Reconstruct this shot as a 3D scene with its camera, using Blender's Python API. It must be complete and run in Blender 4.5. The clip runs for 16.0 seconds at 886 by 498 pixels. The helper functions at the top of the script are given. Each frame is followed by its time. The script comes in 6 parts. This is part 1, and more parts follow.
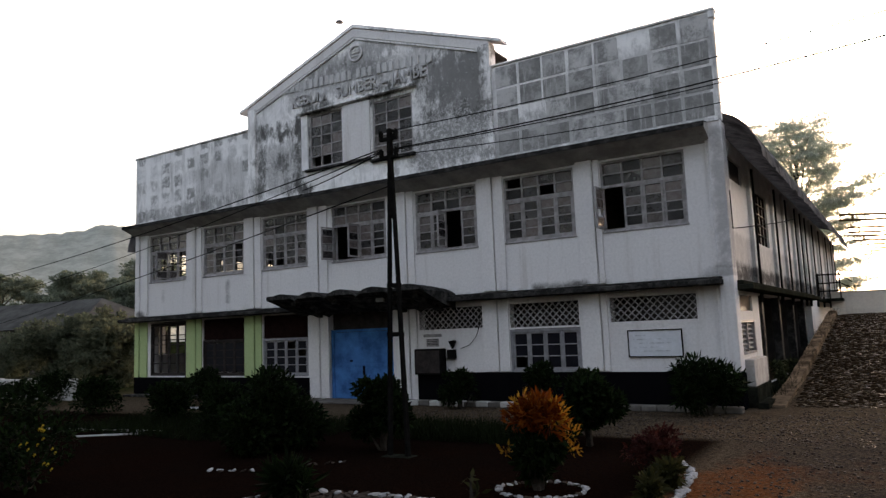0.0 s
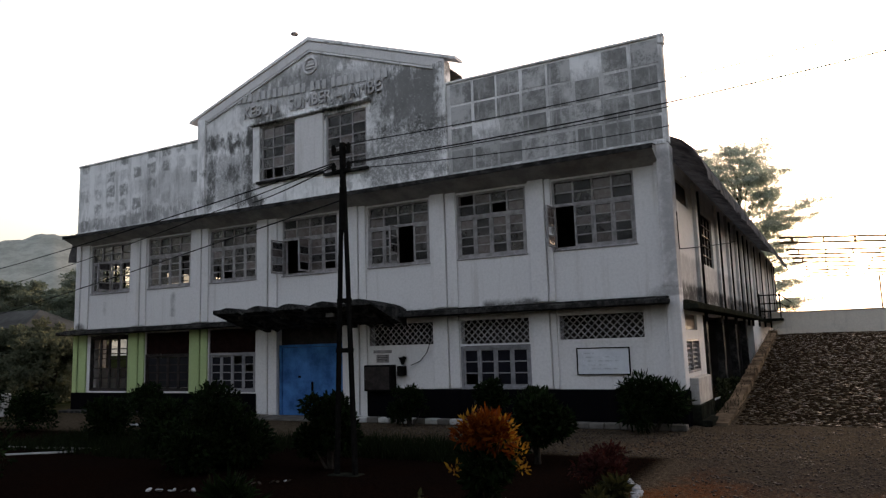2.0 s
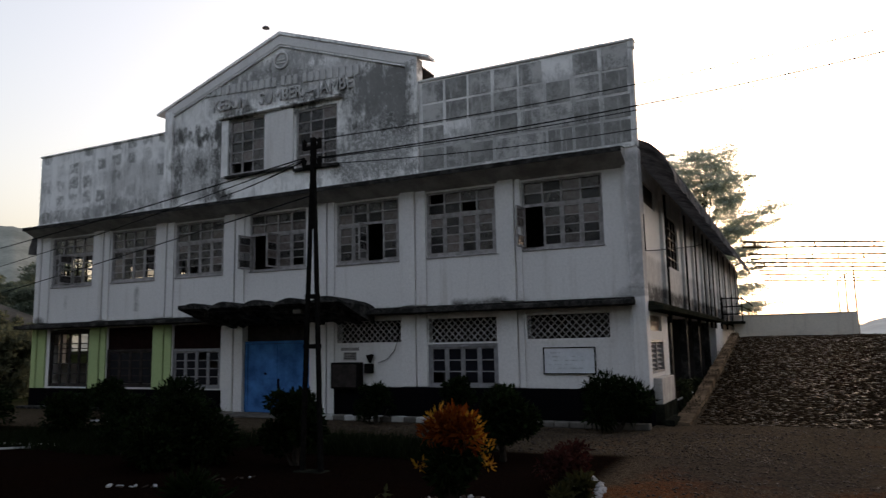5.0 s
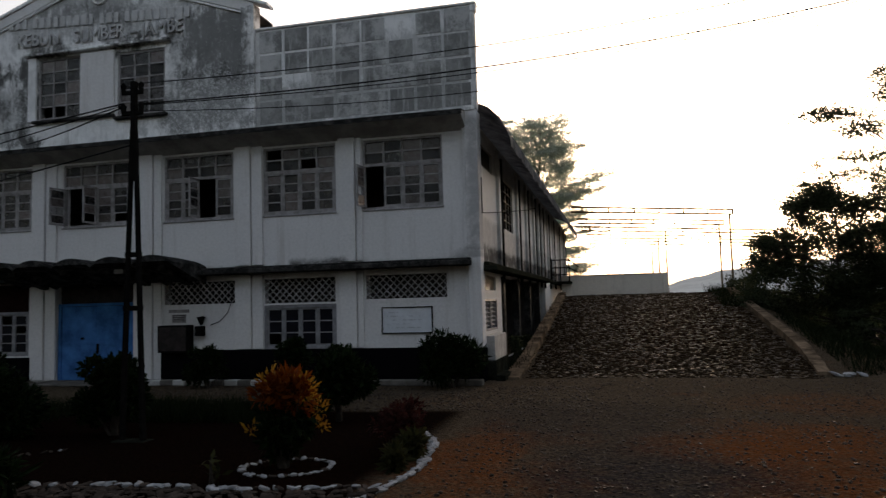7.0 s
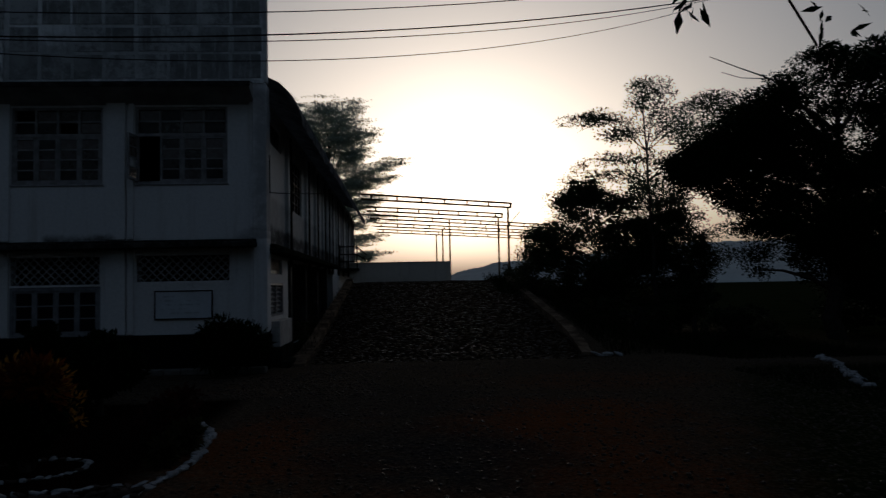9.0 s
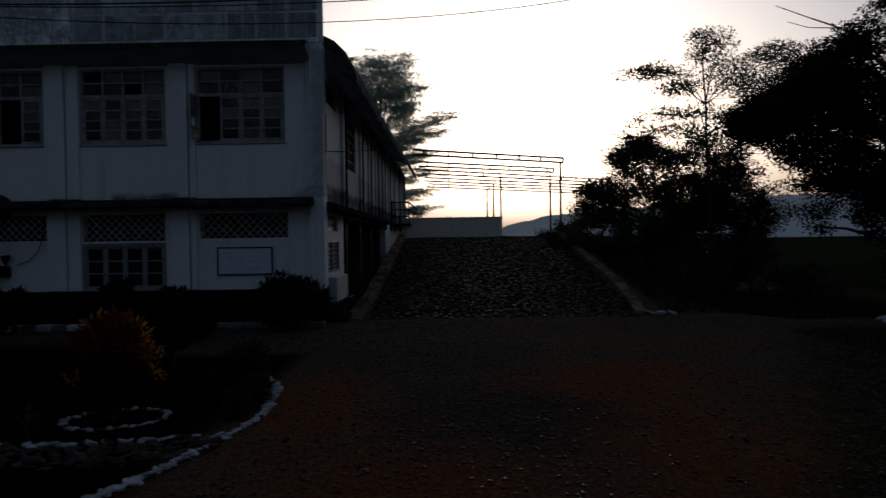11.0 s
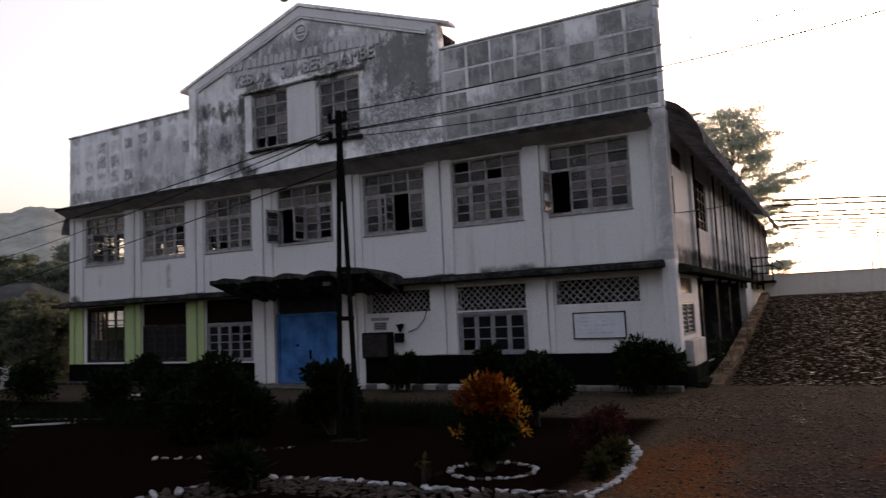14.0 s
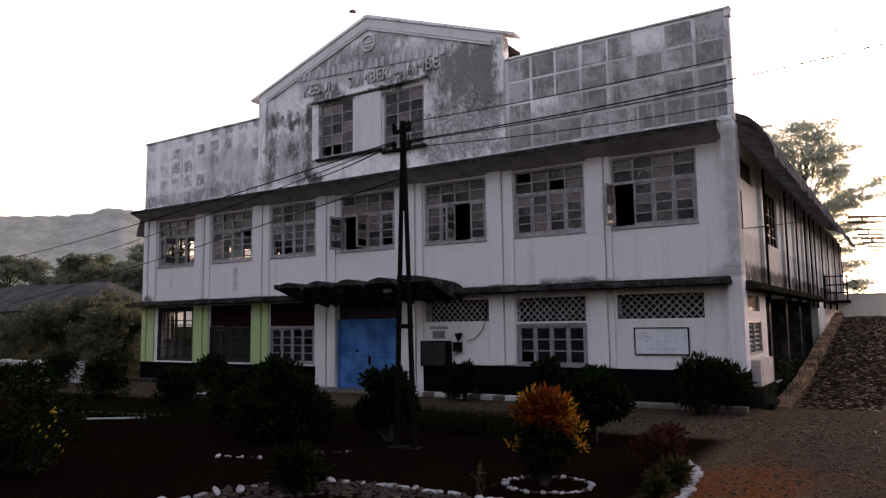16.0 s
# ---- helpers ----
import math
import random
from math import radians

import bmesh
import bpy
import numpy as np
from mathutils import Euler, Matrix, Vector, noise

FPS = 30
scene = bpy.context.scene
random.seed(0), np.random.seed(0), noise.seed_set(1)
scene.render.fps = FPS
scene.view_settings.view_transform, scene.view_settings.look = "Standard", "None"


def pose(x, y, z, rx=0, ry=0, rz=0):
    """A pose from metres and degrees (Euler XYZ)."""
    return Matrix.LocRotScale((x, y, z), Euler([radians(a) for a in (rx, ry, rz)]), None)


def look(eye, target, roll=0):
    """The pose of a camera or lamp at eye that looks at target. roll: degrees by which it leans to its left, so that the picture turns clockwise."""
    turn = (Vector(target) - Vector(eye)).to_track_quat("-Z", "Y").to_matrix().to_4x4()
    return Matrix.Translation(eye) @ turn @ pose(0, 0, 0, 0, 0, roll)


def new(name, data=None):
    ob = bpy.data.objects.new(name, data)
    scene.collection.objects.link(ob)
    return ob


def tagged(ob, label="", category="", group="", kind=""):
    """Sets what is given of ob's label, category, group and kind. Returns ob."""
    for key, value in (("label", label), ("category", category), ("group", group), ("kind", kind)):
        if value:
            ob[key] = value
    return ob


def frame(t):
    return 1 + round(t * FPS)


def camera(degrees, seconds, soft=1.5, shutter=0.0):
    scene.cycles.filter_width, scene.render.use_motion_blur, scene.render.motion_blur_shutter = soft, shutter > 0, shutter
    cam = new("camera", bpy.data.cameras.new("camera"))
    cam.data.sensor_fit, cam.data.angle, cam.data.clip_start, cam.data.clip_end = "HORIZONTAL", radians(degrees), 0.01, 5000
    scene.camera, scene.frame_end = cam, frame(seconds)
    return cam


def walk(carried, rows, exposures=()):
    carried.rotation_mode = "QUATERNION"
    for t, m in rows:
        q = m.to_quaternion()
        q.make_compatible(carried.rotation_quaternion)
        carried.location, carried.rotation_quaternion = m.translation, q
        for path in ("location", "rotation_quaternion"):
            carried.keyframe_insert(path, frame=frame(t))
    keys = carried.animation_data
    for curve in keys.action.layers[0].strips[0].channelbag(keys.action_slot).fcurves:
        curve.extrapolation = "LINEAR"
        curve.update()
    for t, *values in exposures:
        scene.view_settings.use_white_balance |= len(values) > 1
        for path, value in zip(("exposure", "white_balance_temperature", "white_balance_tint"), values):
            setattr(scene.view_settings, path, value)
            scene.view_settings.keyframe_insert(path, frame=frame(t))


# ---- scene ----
# ---------------------------------------------------------------- camera
EXPOSURES = [(0.0, 2.97, 7000, 16), (1.5, 2.77, 7000, 16), (3.2, 2.57, 6950, 16), (5.5, 2.17, 6850, 14), (6.0, 2.07, 6850, 14), (7.0, 1.99, 6850, 12), (7.5, 1.69, 6400, 11), (8.0, 0.84, 6000, 11), (8.7, -0.96, 5350, 6), (9.75, -1.06, 5300, 6),
             (10.8, -0.61, 5250, 8), (11.0, -0.31, 5250, 9), (11.5, 0.89, 5950, 16), (12.0, 0.99, 6100, 18), (12.5, 1.24, 6300, 20), (13.0, 1.89, 6800, 22), (14.0, 2.49, 7000, 25), (15.0, 2.84, 7100, 30), (16.0, 2.94, 7100, 29)]
cam = camera(63.34, 16.0, soft=1.3, shutter=0.5)
# seconds, place, pitch, roll, yaw
PATH = [
    (0, 26.589, -18.503, 2.100, 6.63, 2.20, 32.82),
    (0.5, 26.591, -18.468, 2.099, 6.68, 1.92, 31.45),
    (1, 26.581, -18.475, 2.106, 7.17, 1.59, 30.16),
    (1.5, 26.572, -18.436, 2.109, 7.44, 1.54, 28.45),
    (2, 26.575, -18.453, 2.114, 7.74, 1.72, 28.94),
    (2.5, 26.545, -18.416, 2.102, 7.89, 1.64, 29.43),
    (3, 26.550, -18.447, 2.101, 7.99, 1.42, 30.01),
    (3.2, 26.528, -18.463, 2.118, 7.66, 1.50, 30.19),
    (3.725, 26.533, -18.472, 2.113, 7.70, 1.35, 30.31),
    (4.25, 26.549, -18.477, 2.097, 7.89, 1.17, 29.46),
    (4.775, 26.565, -18.476, 2.080, 7.83, 1.04, 27.54),
    (5.3, 26.570, -18.467, 2.072, 7.12, 1.03, 24.46),
    (5.5, 26.561, -18.447, 2.100, 6.45, 0.90, 23.02),
    (6, 26.557, -18.410, 2.072, 5.57, 1.12, 19.53),
    (6.5, 26.560, -18.342, 2.056, 4.67, 1.36, 16.52),
    (7, 26.581, -18.305, 2.054, 4.27, 1.58, 13.81),
    (7.5, 26.571, -18.259, 2.042, 3.96, 1.20, 10.76),
    (8, 26.534, -18.082, 1.993, 3.24, 1.22, 6.83),
    (8.5, 26.541, -17.997, 1.955, 3.39, 1.42, 1.75),
    (8.7, 26.508, -17.958, 1.937, 3.28, 1.25, -0.53),
    (9.225, 26.482, -17.968, 1.942, 2.58, 1.17, -4.33),
    (9.75, 26.433, -18.026, 1.971, 1.03, 0.98, -5.16),
    (10.275, 26.387, -18.094, 2.005, -0.42, 0.80, -3.70),
    (10.8, 26.371, -18.130, 2.025, -0.83, 0.75, -0.66),
    (11, 26.370, -18.118, 2.062, -0.68, 0.86, 0.80),
    (11.5, 26.404, -18.164, 2.054, -0.26, 0.84, 4.17),
    (12, 26.396, -18.176, 2.064, 1.63, 1.15, 6.49),
    (12.5, 26.420, -18.237, 2.087, 3.43, 1.98, 11.38),
    (13, 26.426, -18.384, 2.107, 4.05, 2.61, 18.23),
    (13.5, 26.469, -18.470, 2.114, 4.91, 2.50, 23.83),
    (14, 26.495, -18.538, 2.115, 5.11, 2.58, 28.41),
    (14.5, 26.503, -18.608, 2.119, 5.39, 2.35, 31.36),
    (15, 26.517, -18.613, 2.129, 5.71, 2.19, 32.93),
    (15.5, 26.510, -18.623, 2.127, 5.95, 1.53, 32.65),
    (16, 26.527, -18.592, 2.133, 5.95, 0.75, 33.06),
]
walk(cam, [(t, pose(x, y, z, 90 + pitch, roll, yaw)) for t, x, y, z, pitch, roll, yaw in PATH], EXPOSURES)


# ---------------------------------------------------------------- sky and sun
world = bpy.data.worlds.new("world")
scene.world = world
world.use_nodes = True
wn = world.node_tree
sky = wn.nodes.new("ShaderNodeTexSky")
sky.sky_type = "NISHITA"
sky.sun_disc = False
sky.sun_elevation, sky.sun_rotation = radians(4.5), radians(5)
sky.air_density, sky.dust_density, sky.ozone_density = 1.0, 6.5, 1.0
wn.nodes["Background"].inputs["Strength"].default_value = 0.17
haze = wn.nodes.new("ShaderNodeHueSaturation")
haze.inputs["Saturation"].default_value = 0.7
veil = wn.nodes.new("ShaderNodeGamma")
veil.inputs["Gamma"].default_value = 0.93
wn.links.new(sky.outputs[0], veil.inputs["Color"])
wn.links.new(veil.outputs[0], haze.inputs["Color"])
cool = wn.nodes.new("ShaderNodeMix")
cool.data_type, cool.blend_type = "RGBA", "MULTIPLY"
cool.inputs[0].default_value, cool.inputs[7].default_value = 1.0, (1.0, 0.985, 1.035, 1)
wn.links.new(haze.outputs[0], cool.inputs[6])
wn.links.new(cool.outputs[2], wn.nodes["Background"].inputs["Color"])
sun = new("sun", bpy.data.lights.new("sun", "SUN"))
sun.data.energy, sun.data.angle, sun.data.color = 0.5, radians(2), (1.0, 0.82, 0.6)
sun.matrix_world = look((0, 0, 0), (-0.087, -0.993, -0.07))

# ---------------------------------------------------------------- materials


class Mat:
    """A small helper round one node material."""

    def __init__(self, name, colour=(0.5, 0.5, 0.5), rough=0.8, metal=0.0):
        self.m = bpy.data.materials.new(name)
        self.m.use_nodes = True
        self.t = self.m.node_tree
        self.b = self.t.nodes["Principled BSDF"]
        self.set("Base Color", (*colour, 1))
        self.set("Roughness", rough)
        self.set("Metallic", metal)
        self.geo = self.t.nodes.new("ShaderNodeNewGeometry")

    def set(self, key, value):
        if hasattr(value, "links"):
            self.t.links.new(value, self.b.inputs[key])
        else:
            self.b.inputs[key].default_value = value

    def put(self, node, key, value):
        if hasattr(value, "links"):
            self.t.links.new(value, node.inputs[key])
        elif value is not None:
            node.inputs[key].default_value = value

    def place(self, scale=(1, 1, 1), local=False):
        src = self.t.nodes.new("ShaderNodeTexCoord").outputs["Object"] if local else self.geo.outputs["Position"]
        n = self.t.nodes.new("ShaderNodeVectorMath")
        n.operation = "MULTIPLY"
        self.put(n, 0, src)
        self.put(n, 1, scale)
        return n.outputs[0]

    def noise(self, scale, detail=4.0, rough=0.6, vec=None, distort=0.0):
        n = self.t.nodes.new("ShaderNodeTexNoise")
        self.put(n, "Vector", vec if vec else self.geo.outputs["Position"])
        self.put(n, "Scale", scale)
        self.put(n, "Detail", detail)
        self.put(n, "Roughness", rough)
        self.put(n, "Distortion", distort)
        return n.outputs["Fac"]

    def voronoi(self, scale, vec=None):
        n = self.t.nodes.new("ShaderNodeTexVoronoi")
        self.put(n, "Vector", vec if vec else self.geo.outputs["Position"])
        self.put(n, "Scale", scale)
        return n.outputs["Distance"]

    def span(self, value, a, b, lo=0.0, hi=1.0):
        n = self.t.nodes.new("ShaderNodeMapRange")
        n.interpolation_type = "SMOOTHSTEP"
        for key, v in zip((0, 1, 2, 3, 4), (value, a, b, lo, hi)):
            self.put(n, key, v)
        return n.outputs[0]

    def calc(self, op, a, b=None, c=None, clamp=True):
        n = self.t.nodes.new("ShaderNodeMath")
        n.operation = op
        n.use_clamp = clamp and op in ("ADD", "SUBTRACT")
        self.put(n, 0, a)
        self.put(n, 1, b)
        self.put(n, 2, c)
        return n.outputs[0]

    def mix(self, fac, a, b, blend="MIX"):
        n = self.t.nodes.new("ShaderNodeMix")
        n.data_type, n.blend_type = "RGBA", blend
        self.put(n, 0, fac)
        for key, v in ((6, a), (7, b)):
            self.put(n, key, v if hasattr(v, "links") else (*v, 1))
        return n.outputs[2]

    def axis(self, k):
        n = self.t.nodes.new("ShaderNodeSeparateXYZ")
        self.put(n, 0, self.geo.outputs["Position"])
        return n.outputs[k]

    def random(self):
        return self.t.nodes.new("ShaderNodeObjectInfo").outputs["Random"]

    def island(self):
        return self.geo.outputs["Random Per Island"]

    def bump(self, height, strength=0.3, dist=0.02):
        n = self.t.nodes.new("ShaderNodeBump")
        self.put(n, "Strength", strength)
        self.put(n, "Distance", dist)
        self.put(n, "Height", height)
        self.t.links.new(n.outputs[0], self.b.inputs["Normal"])


def plaster(name, colour, grime, streak=0.35, patch=0.5, dark=(0.05, 0.048, 0.045), stains=()):
    k = Mat(name, colour, 0.9)
    k.set("Specular IOR Level", 0.0)
    runs = k.noise(1.0, 5, 0.65, k.place((2.6, 2.6, 0.22)))
    blot = k.noise(0.55, 6, 0.7)
    fine = k.noise(14, 4, 0.7)
    c = k.mix(k.span(fine, 0.3, 0.75), colour, [v * 0.86 for v in colour])
    c = k.mix(k.calc("MULTIPLY", k.span(runs, 0.52, 0.8), streak), c, grime)
    c = k.mix(k.calc("MULTIPLY", k.span(blot, 0.55, 0.78), patch), c, grime)
    c = k.mix(k.span(k.noise(5.0, 6, 0.75), 0.68, 0.76, 0, 0.55), c, dark)
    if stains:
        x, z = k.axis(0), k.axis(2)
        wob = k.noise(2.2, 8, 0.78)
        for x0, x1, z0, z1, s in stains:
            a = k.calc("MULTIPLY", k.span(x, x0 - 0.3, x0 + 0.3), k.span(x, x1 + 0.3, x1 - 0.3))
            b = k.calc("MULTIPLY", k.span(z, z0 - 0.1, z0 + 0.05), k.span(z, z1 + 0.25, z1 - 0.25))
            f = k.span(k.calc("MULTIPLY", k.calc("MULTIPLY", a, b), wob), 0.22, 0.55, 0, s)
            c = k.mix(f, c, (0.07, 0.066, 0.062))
    k.set("Base Color", c)
    k.bump(fine, 0.25, 0.01)
    return k.m


WHITE = (0.72, 0.70, 0.70)
M_WALL = plaster("whitewashed_plaster", WHITE, (0.42, 0.385, 0.36), 0.65, 0.55, (0.1, 0.095, 0.09),
                 ((22.75, 23.4, 3.4, 7.0, 0.45), (-0.6, 23.0, 3.2, 3.28, 0.6), (13.6, 14.8, 3.2, 3.4, 0.9), (17.6, 19.6, 3.2, 3.42, 0.9), (22.3, 23.3, 3.2, 3.5, 0.5), (4.85, 5.2, 3.5, 4.5, 0.75), (1.0, 1.25, 3.7, 4.4, 0.4), (-0.6, 0.1, 3.2, 3.5, 0.8), (15.0, 17.2, 3.2, 3.26, 0.7), (7.5, 9.0, 3.2, 3.3, 0.7)))
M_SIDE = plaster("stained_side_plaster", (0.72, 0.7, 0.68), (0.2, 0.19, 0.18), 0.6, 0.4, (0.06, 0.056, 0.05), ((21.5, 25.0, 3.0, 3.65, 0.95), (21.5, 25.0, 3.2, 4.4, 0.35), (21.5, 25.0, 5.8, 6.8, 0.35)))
M_GREEN = plaster("pale_green_paint", (0.38, 0.475, 0.235), (0.22, 0.28, 0.14), 0.3, 0.25)
M_BLACK = plaster("black_wainscot_paint", (0.004, 0.004, 0.005), (0.008, 0.0075, 0.007), 0.4, 0.4, (0.003, 0.003, 0.003))
M_KERB = plaster("whitewashed_kerb", (0.45, 0.44, 0.43), (0.12, 0.11, 0.1), 0.7, 0.8)


def ledge_plaster():
    k = Mat("mouldy_ledge_concrete", (0.1, 0.1, 0.095), 0.92)
    k.set("Specular IOR Level", 0.03)
    f = k.noise(3.2, 7, 0.75)
    c = k.mix(k.span(f, 0.42, 0.66), (0.015, 0.0145, 0.014), (0.07, 0.067, 0.064))
    k.set("Base Color", c)
    k.bump(k.noise(20, 4, 0.7), 0.4, 0.015)
    return k.m


M_LEDGE = ledge_plaster()


def soffit_plaster():
    k = Mat("grey_soffit_plaster", (0.3, 0.29, 0.28), 0.92)
    f = k.noise(1.6, 7, 0.7)
    k.set("Base Color", k.mix(k.span(f, 0.35, 0.7), (0.26, 0.25, 0.24), (0.46, 0.445, 0.43)))
    k.bump(k.noise(20, 4, 0.7), 0.25, 0.01)
    return k.m


M_SOFFIT = soffit_plaster()


def mould_plaster(name, base, amount, patches=(), squares=None):
    """Old whitewash with black mould: runs, speckle and, in patches (x0, x1, z0, z1, strength, speckle), whole blackened fields."""
    k = Mat(name, base, 0.93)
    k.set("Specular IOR Level", 0.03)
    runs = k.noise(1.0, 7, 0.72, k.place((3.2, 3.2, 0.4)))
    blot = k.noise(0.8, 8, 0.75, distort=0.5)
    speck = k.noise(8.5, 7, 0.8)
    flake = k.noise(2.6, 8, 0.8, k.place((1, 1, 0.55)))
    c = k.mix(k.span(blot, 0.4, 0.7), base, [v * 0.74 for v in base])
    c = k.mix(k.span(flake, 0.53, 0.62, 0, 0.6 * amount), c, [v * t for v, t in zip(base, (0.5, 0.48, 0.46))])
    c = k.mix(k.span(runs, 0.5, 0.7, 0, amount), c, (0.2, 0.195, 0.19))
    c = k.mix(k.span(speck, 0.6, 0.72, 0, 0.7 * amount), c, (0.08, 0.08, 0.078))
    x = k.calc("SUBTRACT", k.calc("MULTIPLY_ADD", k.noise(0.7, 8, 0.75), 2.6, k.axis(0)), 1.3, None, False)
    z = k.calc("SUBTRACT", k.calc("MULTIPLY_ADD", k.noise(0.9, 8, 0.75, k.place((1, 1, 0.8))), 2.2, k.axis(2)), 1.1, None, False)
    rag = k.calc("MULTIPLY_ADD", k.noise(2.1, 9, 0.8, k.place((1.5, 1.5, 0.6))), 3.2, -1.55)
    grain = k.noise(10, 8, 0.85)
    for x0, x1, z0, z1, s, spotty in patches:
        a = k.calc("MULTIPLY", k.span(x, x0 - 0.6, x0 + 0.5), k.span(x, x1 + 0.4, x1 - 0.4))
        b = k.calc("MULTIPLY", k.span(z, z0 - 0.6, z0 + 0.5), k.span(z, z1 + 0.5, z1 - 0.4))
        edge = k.calc("MULTIPLY", a, b)
        field = k.calc("MULTIPLY", k.span(k.calc("ADD", edge, rag, None, False), 0.2, 0.95, 0, s), k.span(edge, 0.02, 0.4))
        pale = [v * 0.62 for v in base]
        spot = k.mix(k.span(grain, 0.6 - 0.14 * spotty, 0.72 - 0.14 * spotty, 0, 0.5 + 0.5 * spotty), (0.1, 0.099, 0.096), pale)
        c = k.mix(field, c, spot)
    if squares:  # old panel prints: (least x, greatest x, lowest z, width, height, strength)
        x0, x1, z0, wide, high, s = squares
        u = k.calc("DIVIDE", k.calc("SUBTRACT", k.calc("MULTIPLY_ADD", k.noise(1.7, 6, 0.7), 0.5, k.axis(0)), x0 + 0.25, None, False), wide)
        v = k.calc("DIVIDE", k.calc("SUBTRACT", k.calc("MULTIPLY_ADD", k.noise(1.9, 6, 0.7), 0.5, k.axis(2)), z0 + 0.25, None, False), high)
        fu, fv = k.calc("ABSOLUTE", k.calc("SUBTRACT", k.calc("FRACT", u), 0.5, None, False)), k.calc("ABSOLUTE", k.calc("SUBTRACT", k.calc("FRACT", v), 0.5, None, False))
        cell = k.t.nodes.new("ShaderNodeTexWhiteNoise")
        cell.noise_dimensions = "2D"
        pack = k.t.nodes.new("ShaderNodeCombineXYZ")
        k.put(pack, 0, k.calc("FLOOR", u))
        k.put(pack, 1, k.calc("FLOOR", v))
        k.put(cell, "Vector", pack.outputs[0])
        print_ = k.calc("MULTIPLY", k.span(fu, 0.36, 0.22), k.span(fv, 0.42, 0.28))
        print_ = k.calc("MULTIPLY", print_, k.span(cell.outputs["Value"], 0.25, 0.75, 0.0, s))
        print_ = k.calc("MULTIPLY", print_, k.span(k.noise(3.5, 7, 0.8), 0.36, 0.56))
        c = k.mix(k.calc("MULTIPLY", print_, k.span(k.axis(0), x1 + 0.05, x1 - 0.05)), c, (0.2, 0.198, 0.195))
    k.set("Base Color", c)
    k.bump(speck, 0.4, 0.015)
    return k.m


M_GABLE = mould_plaster("mouldy_gable_plaster", (0.9, 0.89, 0.89), 0.5,
                        ((14.45, 16.75, 8.7, 10.75, 0.84, 0.35), (14.1, 16.8, 7.1, 8.9, 0.75, 0.9), (13.9, 14.5, 8.9, 10.4, 0.6, 0.7), (6.9, 9.3, 9.3, 9.8, 1.0, 0.2), (8.7, 9.2, 7.9, 9.8, 0.95, 0.3),
                         (6.8, 7.25, 7.3, 9.6, 0.9, 0.4), (7.2, 9.0, 7.4, 9.2, 0.5, 0.8), (8.4, 9.35, 7.1, 7.8, 1.0, 0.1), (8.8, 11.0, 9.9, 10.25, 1.0, 0.2), (11.9, 14.4, 9.8, 10.25, 1.0, 0.2),
                         (7.9, 8.5, 8.3, 8.8, 0.9, 0.3), (11.2, 13.2, 10.9, 12.0, 0.6, 0.6), (8.2, 14.9, 10.5, 11.3, 0.5, 0.7), (9.6, 11.2, 11.0, 11.8, 0.6, 0.6), (13.0, 13.6, 7.35, 7.8, 0.5, 0.5)))
M_PARAPET = mould_plaster("weathered_parapet_render", (0.86, 0.85, 0.85), 0.5, ((16.8, 23.2, 7.0, 8.3, 0.5, 0.6), (-0.6, 6.4, 7.1, 7.6, 0.55, 0.5), (3.2, 6.4, 7.6, 9.0, 0.3, 0.6), (18.5, 23.2, 8.2, 9.4, 0.36, 0.6)), (-0.6, 6.4, 7.1, 0.8, 0.62, 0.8))
M_LETTER = mould_plaster("grey_raised_lettering", (0.6, 0.59, 0.59), 0.6, ((8.6, 14.6, 10.1, 10.45, 0.5, 0.6),))


def panel_mat(name, lo, hi, blot):
    k = Mat(name, lo, 0.94)
    k.set("Specular IOR Level", 0.03)
    c = k.mix(k.span(k.random(), 0.05, 0.95), lo, hi)
    c = k.mix(k.span(k.noise(0.75, 8, 0.75), 0.42, 0.62, 0, 0.75), c, [v * 0.5 for v in lo])
    c = k.mix(k.span(k.noise(2.4, 8, 0.78), 0.46, 0.62, 0, blot), c, [v * 0.55 for v in lo])
    c = k.mix(k.span(k.noise(1.0, 7, 0.72, k.place((5, 5, 0.45))), 0.53, 0.66, 0, 0.8), c, (0.5, 0.49, 0.485))
    c = k.mix(k.span(k.noise(9, 7, 0.8), 0.58, 0.7, 0, 0.6), c, (0.12, 0.12, 0.118))
    k.set("Base Color", c)
    k.bump(k.noise(18, 5, 0.7), 0.4, 0.012)
    return k.m


M_PANEL = panel_mat("mould_darkened_panel", (0.32, 0.316, 0.31), (0.56, 0.552, 0.548), 0.8)


def simple(name, colour, rough=0.7, metal=0.0, var=0.3, scale=6.0, bump=0.2, rnd=False):
    k = Mat(name, colour, rough, metal)
    k.set("Specular IOR Level", 0.0 if rough > 0.72 else 0.1 if rough > 0.45 else 0.4)
    f = k.noise(scale, 6, 0.7)
    c = k.mix(k.span(f, 0.3, 0.72), [v * (1 - var) for v in colour], [min(1, v * (1 + var)) for v in colour])
    if rnd:
        c = k.mix(k.span(k.random(), 0, 1, 0, 0.6), c, [v * 0.45 for v in colour])
    k.set("Base Color", c)
    k.bump(k.noise(scale * 5, 4, 0.6), bump, 0.01)
    return k.m


